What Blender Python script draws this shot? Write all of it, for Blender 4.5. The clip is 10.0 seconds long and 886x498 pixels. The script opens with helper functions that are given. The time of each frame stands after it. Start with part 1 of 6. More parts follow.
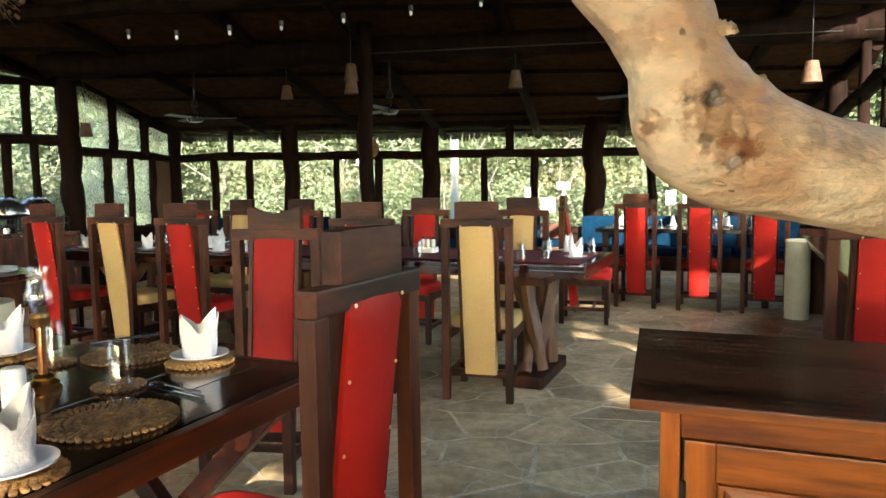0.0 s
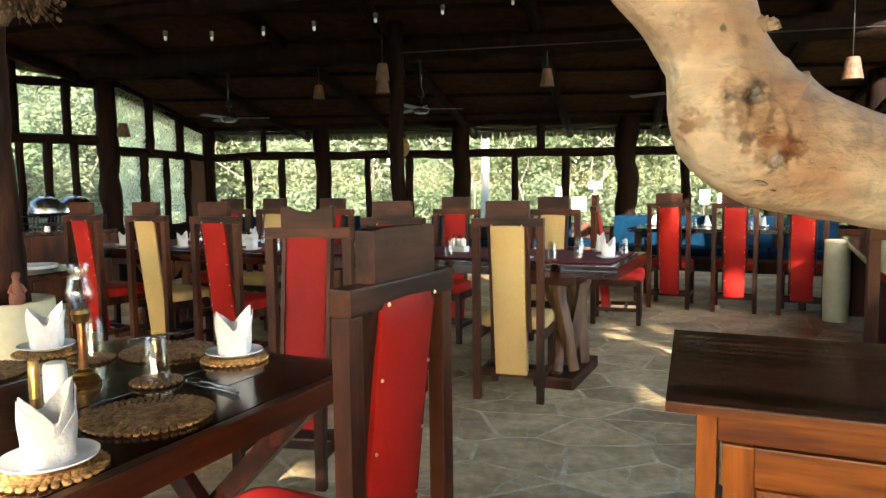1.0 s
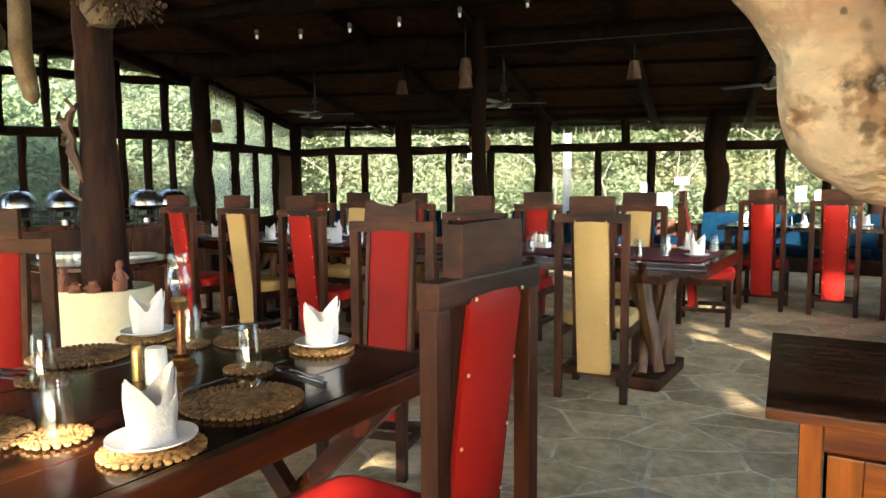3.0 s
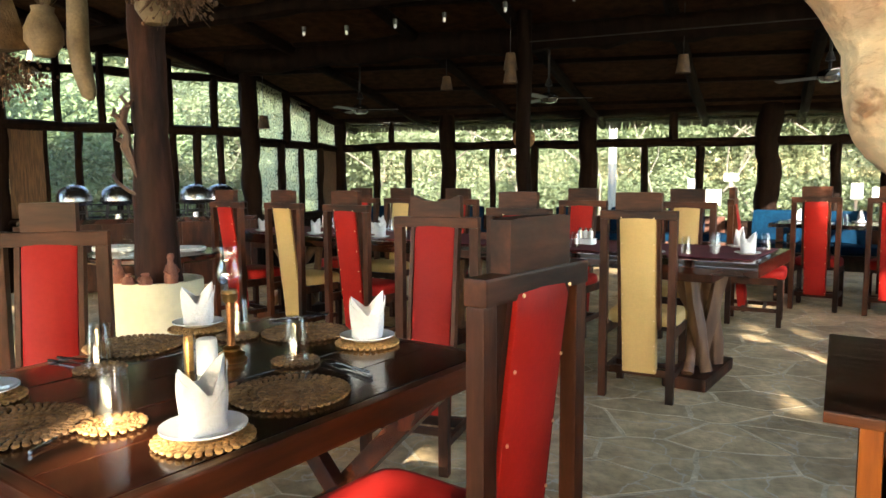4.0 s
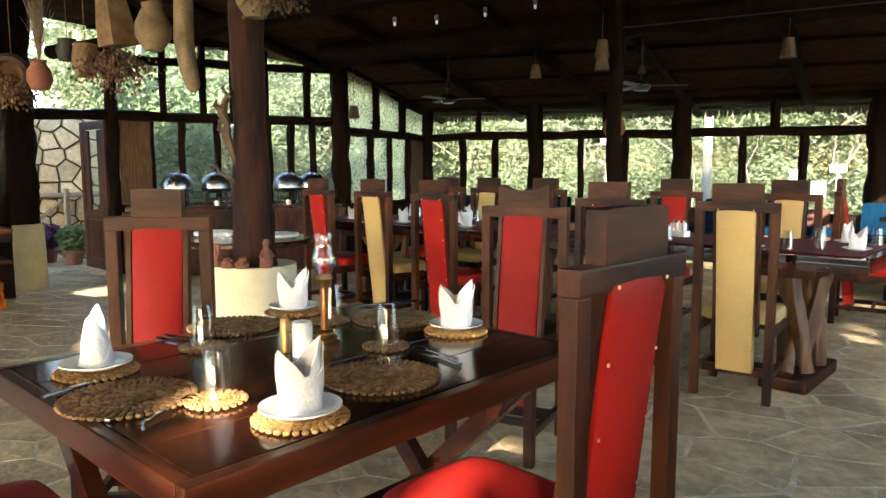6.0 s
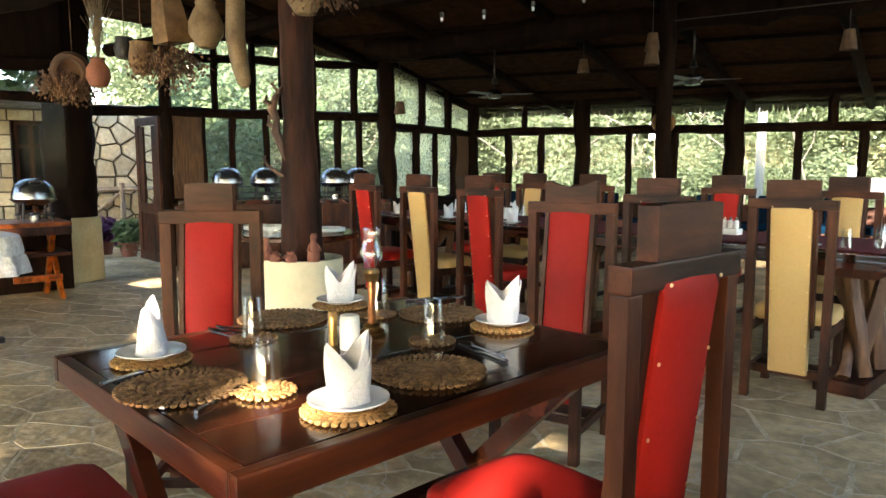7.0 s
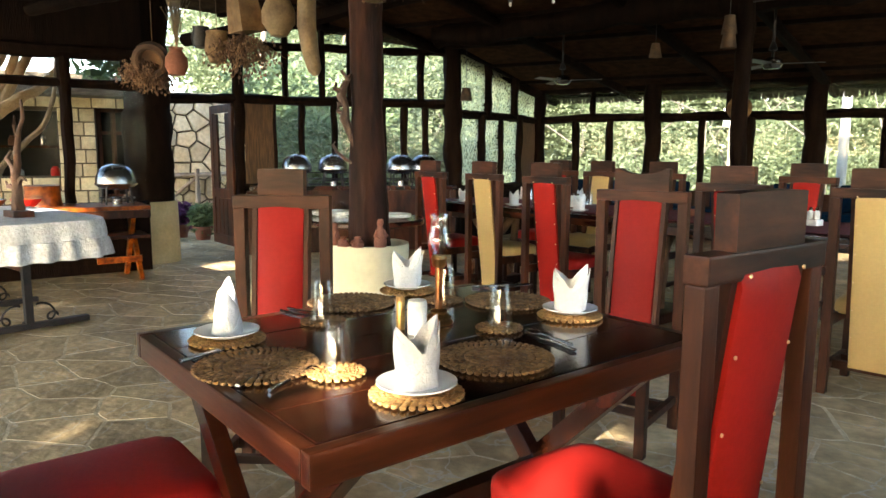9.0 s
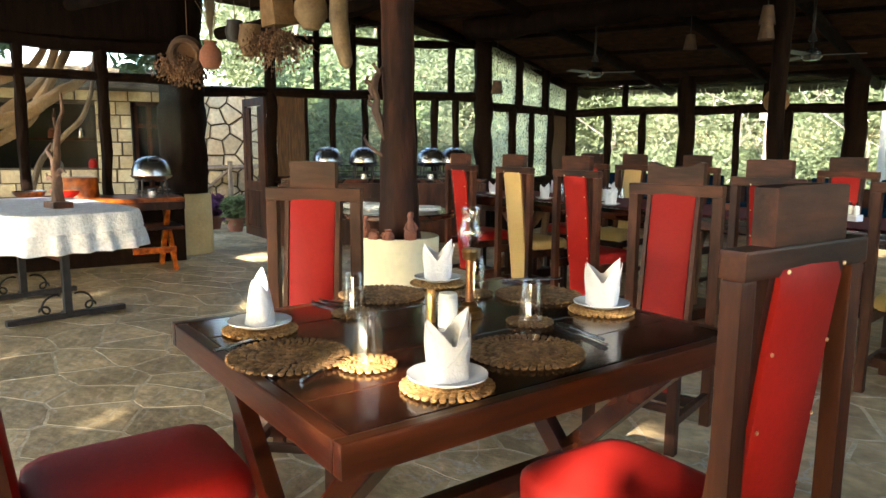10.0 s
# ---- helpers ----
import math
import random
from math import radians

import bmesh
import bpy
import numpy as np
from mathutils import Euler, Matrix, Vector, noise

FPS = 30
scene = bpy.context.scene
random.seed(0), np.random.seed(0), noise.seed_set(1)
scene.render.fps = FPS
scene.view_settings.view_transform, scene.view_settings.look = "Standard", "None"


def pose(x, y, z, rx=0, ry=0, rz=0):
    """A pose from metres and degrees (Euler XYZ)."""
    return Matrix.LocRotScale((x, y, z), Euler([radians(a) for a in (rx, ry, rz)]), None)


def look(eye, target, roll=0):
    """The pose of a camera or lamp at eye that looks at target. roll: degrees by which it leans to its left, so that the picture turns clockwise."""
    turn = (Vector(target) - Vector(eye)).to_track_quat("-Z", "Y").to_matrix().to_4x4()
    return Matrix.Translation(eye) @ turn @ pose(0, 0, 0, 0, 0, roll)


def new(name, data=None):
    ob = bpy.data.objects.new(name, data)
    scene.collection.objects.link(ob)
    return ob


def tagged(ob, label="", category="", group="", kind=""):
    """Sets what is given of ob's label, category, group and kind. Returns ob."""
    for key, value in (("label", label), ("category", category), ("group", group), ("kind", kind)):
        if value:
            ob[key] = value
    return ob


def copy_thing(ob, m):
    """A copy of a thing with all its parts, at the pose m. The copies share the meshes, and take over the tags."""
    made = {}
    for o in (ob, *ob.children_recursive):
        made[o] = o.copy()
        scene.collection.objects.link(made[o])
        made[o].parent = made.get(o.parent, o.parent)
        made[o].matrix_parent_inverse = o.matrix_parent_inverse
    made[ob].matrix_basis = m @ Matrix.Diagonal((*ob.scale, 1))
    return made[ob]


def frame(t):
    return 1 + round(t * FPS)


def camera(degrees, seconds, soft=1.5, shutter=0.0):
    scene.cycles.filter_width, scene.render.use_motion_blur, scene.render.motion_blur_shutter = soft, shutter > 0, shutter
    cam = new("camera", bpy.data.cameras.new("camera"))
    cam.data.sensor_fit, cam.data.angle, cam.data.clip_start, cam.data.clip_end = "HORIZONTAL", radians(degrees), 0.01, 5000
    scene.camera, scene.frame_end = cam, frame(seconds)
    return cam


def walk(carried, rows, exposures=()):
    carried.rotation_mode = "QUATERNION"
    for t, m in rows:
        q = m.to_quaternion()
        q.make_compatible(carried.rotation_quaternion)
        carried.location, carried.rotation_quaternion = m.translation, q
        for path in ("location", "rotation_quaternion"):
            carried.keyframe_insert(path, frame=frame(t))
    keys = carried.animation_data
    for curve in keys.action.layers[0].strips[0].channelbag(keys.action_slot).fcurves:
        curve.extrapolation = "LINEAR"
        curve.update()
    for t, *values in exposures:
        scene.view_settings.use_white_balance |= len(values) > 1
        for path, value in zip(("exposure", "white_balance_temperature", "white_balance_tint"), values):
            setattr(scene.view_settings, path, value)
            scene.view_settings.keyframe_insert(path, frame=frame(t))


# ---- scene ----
cam = camera(64.87, 10.0)
ROWS = [
    (0.0, -0.0000, 0.0000, 1.2410, -0.000, -4.894, 0.733),
    (0.5, -0.0032, 0.0006, 1.2410, 1.119, -4.906, 0.738),
    (1.0, -0.0065, 0.0025, 1.2411, 2.459, -4.932, 0.696),
    (1.5, -0.0107, 0.0050, 1.2407, 3.935, -4.958, 0.646),
    (2.0, -0.0159, 0.0067, 1.2406, 5.651, -5.039, 0.601),
    (2.5, -0.0205, 0.0096, 1.2397, 7.257, -5.130, 0.526),
    (4.0, -0.0354, 0.0147, 1.2379, 12.449, -5.595, 0.270),
    (4.5, -0.0388, 0.0139, 1.2375, 14.093, -5.770, 0.226),
    (5.0, -0.0422, 0.0140, 1.2369, 15.892, -5.998, 0.163),
    (5.5, -0.0471, 0.0137, 1.2362, 17.594, -6.222, 0.090),
    (7.0, -0.0603, 0.0135, 1.2338, 23.060, -6.763, -0.137),
    (7.5, -0.0629, 0.0124, 1.2332, 24.603, -6.984, -0.160),
    (8.0, -0.0652, 0.0114, 1.2326, 25.874, -7.243, -0.198),
    (8.5, -0.0676, 0.0107, 1.2323, 27.012, -7.513, -0.223),
    (9.0, -0.0717, 0.0108, 1.2310, 28.324, -7.816, -0.298),
    (9.5, -0.0742, 0.0102, 1.2304, 29.571, -8.107, -0.361),
    (10.0, -0.0761, 0.0094, 1.2300, 30.754, -8.384, -0.390),
]
walk(cam, [(t, pose(x, y, z, 90 + pitch, roll, yaw)) for t, x, y, z, yaw, pitch, roll in ROWS])

# ---- light ----
SUN_TO = Vector((-0.19, 0.93, -0.375)).normalized()      # the way the sunlight travels
world = bpy.data.worlds.new("world")
scene.world = world
world.use_nodes = True
wn = world.node_tree.nodes
sky = wn.new("ShaderNodeTexSky")
sky.sky_type = "NISHITA"
sky.sun_disc = False
sky.sun_elevation = math.asin(-SUN_TO.z)
sky.sun_rotation = math.atan2(-SUN_TO.x, -SUN_TO.y)
wn["Background"].inputs["Strength"].default_value = 0.15
world.node_tree.links.new(sky.outputs[0], wn["Background"].inputs["Color"])
sun = new("sun", bpy.data.lights.new("sun", "SUN"))
sun.data.energy, sun.data.angle, sun.data.color = 4.1, radians(0.45), (1.0, 0.9, 0.76)
sun.matrix_world = look((0, 0, 20), Vector((0, 0, 20)) + SUN_TO)
scene.view_settings.exposure = 3.50


# ---- materials ----
def material(name, colour, rough=0.5, metal=0.0, second=None, scale=6.0, stretch=(1, 1, 1), bump=0.15, bump_scale=None,
             spec=0.5, grain=0.55, veins=0.0, spread=0.0, random_tint=0.0, coat=0.0, detail=6.0):
    """A surface with large blotches between two colours, fine grain, bump, and a tint of its own for each object."""
    m = bpy.data.materials.new(name)
    m.use_nodes = True
    n, l = m.node_tree.nodes, m.node_tree.links
    b = n["Principled BSDF"]
    b.inputs["Roughness"].default_value, b.inputs["Metallic"].default_value = rough, metal
    b.inputs["Coat Weight"].default_value, b.inputs["Coat Roughness"].default_value = coat, 0.12
    b.inputs["Specular IOR Level"].default_value = spec
    tc, mp = n.new("ShaderNodeTexCoord"), n.new("ShaderNodeMapping")
    mp.inputs["Scale"].default_value = stretch
    l.new(tc.outputs["Object"], mp.inputs["Vector"])
    big, fine = n.new("ShaderNodeTexNoise"), n.new("ShaderNodeTexNoise")
    for tex, s in ((big, scale), (fine, bump_scale or scale * 7)):
        tex.inputs["Scale"].default_value, tex.inputs["Detail"].default_value = s, detail
        l.new(mp.outputs[0], tex.inputs["Vector"])
    mix = n.new("ShaderNodeMix")
    mix.data_type = "RGBA"
    second = second or tuple(c * 0.7 for c in colour)
    mix.inputs["A"].default_value, mix.inputs["B"].default_value = (*colour, 1), (*second, 1)
    ramp = n.new("ShaderNodeMapRange")
    ramp.inputs["From Min"].default_value, ramp.inputs["From Max"].default_value = 0.35, 0.65
    l.new(big.outputs["Fac"], ramp.inputs["Value"])
    l.new(ramp.outputs[0], mix.inputs["Factor"])
    mix2 = n.new("ShaderNodeMix")
    mix2.data_type = "RGBA"
    mix2.blend_type = "MULTIPLY"
    mix2.inputs["Factor"].default_value = grain
    gr = n.new("ShaderNodeMapRange")
    gr.inputs["From Min"].default_value, gr.inputs["From Max"].default_value = 0.3, 0.7
    gr.inputs["To Min"].default_value, gr.inputs["To Max"].default_value = 0.55, 1.15
    l.new(fine.outputs["Fac"], gr.inputs["Value"])
    l.new(mix.outputs["Result"], mix2.inputs["A"])
    l.new(gr.outputs[0], mix2.inputs["B"])
    out = mix2.outputs["Result"]
    if veins:           # thin pale cracks and scrapes
        wp, vo = n.new("ShaderNodeVectorMath"), n.new("ShaderNodeTexVoronoi")
        wp.operation = "MULTIPLY_ADD"
        wp.inputs[1].default_value = (0.35, 0.35, 0.35)
        l.new(big.outputs["Color"], wp.inputs[0])
        l.new(mp.outputs[0], wp.inputs[2])
        vo.feature = "DISTANCE_TO_EDGE"
        vo.inputs["Scale"].default_value = 3.1
        l.new(wp.outputs[0], vo.inputs["Vector"])
        vr, mv = n.new("ShaderNodeMapRange"), n.new("ShaderNodeMix")
        vr.inputs["From Min"].default_value, vr.inputs["From Max"].default_value = 0.004, 0.018
        vr.inputs["To Min"].default_value, vr.inputs["To Max"].default_value = veins, 0.0
        l.new(vo.outputs["Distance"], vr.inputs["Value"])
        mv.data_type = "RGBA"
        mv.inputs["B"].default_value = (0.52, 0.47, 0.37, 1)
        l.new(vr.outputs[0], mv.inputs["Factor"])
        l.new(out, mv.inputs["A"])
        out = mv.outputs["Result"]
    if random_tint:
        oi, hsv = n.new("ShaderNodeObjectInfo"), n.new("ShaderNodeHueSaturation")
        mr = n.new("ShaderNodeMapRange")
        mr.inputs["To Min"].default_value, mr.inputs["To Max"].default_value = 1 - random_tint, 1 + random_tint
        l.new(oi.outputs["Random"], mr.inputs["Value"])
        l.new(mr.outputs[0], hsv.inputs["Value"])
        l.new(out, hsv.inputs["Color"])
        out = hsv.outputs["Color"]
    if spread:
        geo, hsv = n.new("ShaderNodeNewGeometry"), n.new("ShaderNodeHueSaturation")
        mr = n.new("ShaderNodeMapRange")
        mr.inputs["To Min"].default_value, mr.inputs["To Max"].default_value = 1 - spread, 1 + spread
        l.new(geo.outputs["Random Per Island"], mr.inputs["Value"])
        l.new(mr.outputs[0], hsv.inputs["Value"])
        l.new(out, hsv.inputs["Color"])
        out = hsv.outputs["Color"]
    l.new(out, b.inputs["Base Color"])
    if bump:
        bp = n.new("ShaderNodeBump")
        bp.inputs["Strength"].default_value, bp.inputs["Distance"].default_value = bump, 0.01
        l.new(fine.outputs["Fac"], bp.inputs["Height"])
        l.new(bp.outputs[0], b.inputs["Normal"])
    return m


def leaf_material(name, colour, second, glow=0.35):
    m = material(name, colour, 0.6, second=second, scale=0.7, spread=0.35, bump=0, grain=0.3, spec=0.2)
    n, l = m.node_tree.nodes, m.node_tree.links
    b, tr, mx = n["Principled BSDF"], n.new("ShaderNodeBsdfTranslucent"), n.new("ShaderNodeMixShader")
    l.new(b.inputs["Base Color"].links[0].from_socket, tr.inputs["Color"])
    mx.inputs[0].default_value = glow
    l.new(b.outputs[0], mx.inputs[1])
    l.new(tr.outputs[0], mx.inputs[2])
    l.new(mx.outputs[0], n["Material Output"].inputs["Surface"])
    return m


def glass_material(name, tint=(1, 1, 1), rough=0.0, thin=False, edge=0.0, dust=0.0):
    m = bpy.data.materials.new(name)
    m.use_nodes = True
    n, l = m.node_tree.nodes, m.node_tree.links
    if thin:
        tr, gl, mx = n.new("ShaderNodeBsdfTransparent"), n.new("ShaderNodeBsdfGlossy"), n.new("ShaderNodeMixShader")
        tr.inputs[0].default_value = (*tint, 1)
        gl.inputs["Roughness"].default_value = 0.02
        mx.inputs[0].default_value = edge or 0.05
        l.new(tr.outputs[0], mx.inputs[1])
        l.new(gl.outputs[0], mx.inputs[2])
        l.new(mx.outputs[0], n["Material Output"].inputs["Surface"])
        if dust:            # specks and film of dust that catch the daylight
            du, m2 = n.new("ShaderNodeBsdfTranslucent"), n.new("ShaderNodeMixShader")
            du.inputs["Color"].default_value = (0.90, 0.84, 0.52, 1)
            tc, ns, mr = n.new("ShaderNodeTexCoord"), n.new("ShaderNodeTexNoise"), n.new("ShaderNodeMapRange")
            ns.inputs["Scale"].default_value, ns.inputs["Detail"].default_value = 34, 6
            l.new(tc.outputs["Object"], ns.inputs["Vector"])
            mr.inputs["From Min"].default_value, mr.inputs["From Max"].default_value = 0.3, 0.7
            mr.inputs["To Min"].default_value, mr.inputs["To Max"].default_value = dust * 0.6, dust * 1.5
            l.new(ns.outputs["Fac"], mr.inputs["Value"])
            l.new(mr.outputs[0], m2.inputs[0])
            l.new(mx.outputs[0], m2.inputs[1])
            l.new(du.outputs[0], m2.inputs[2])
            l.new(m2.outputs[0], n["Material Output"].inputs["Surface"])
    else:
        b = n["Principled BSDF"]
        b.inputs["Base Color"].default_value = (*tint, 1)
        b.inputs["Roughness"].default_value, b.inputs["Transmission Weight"].default_value, b.inputs["IOR"].default_value = rough, 1, 1.45
    return m


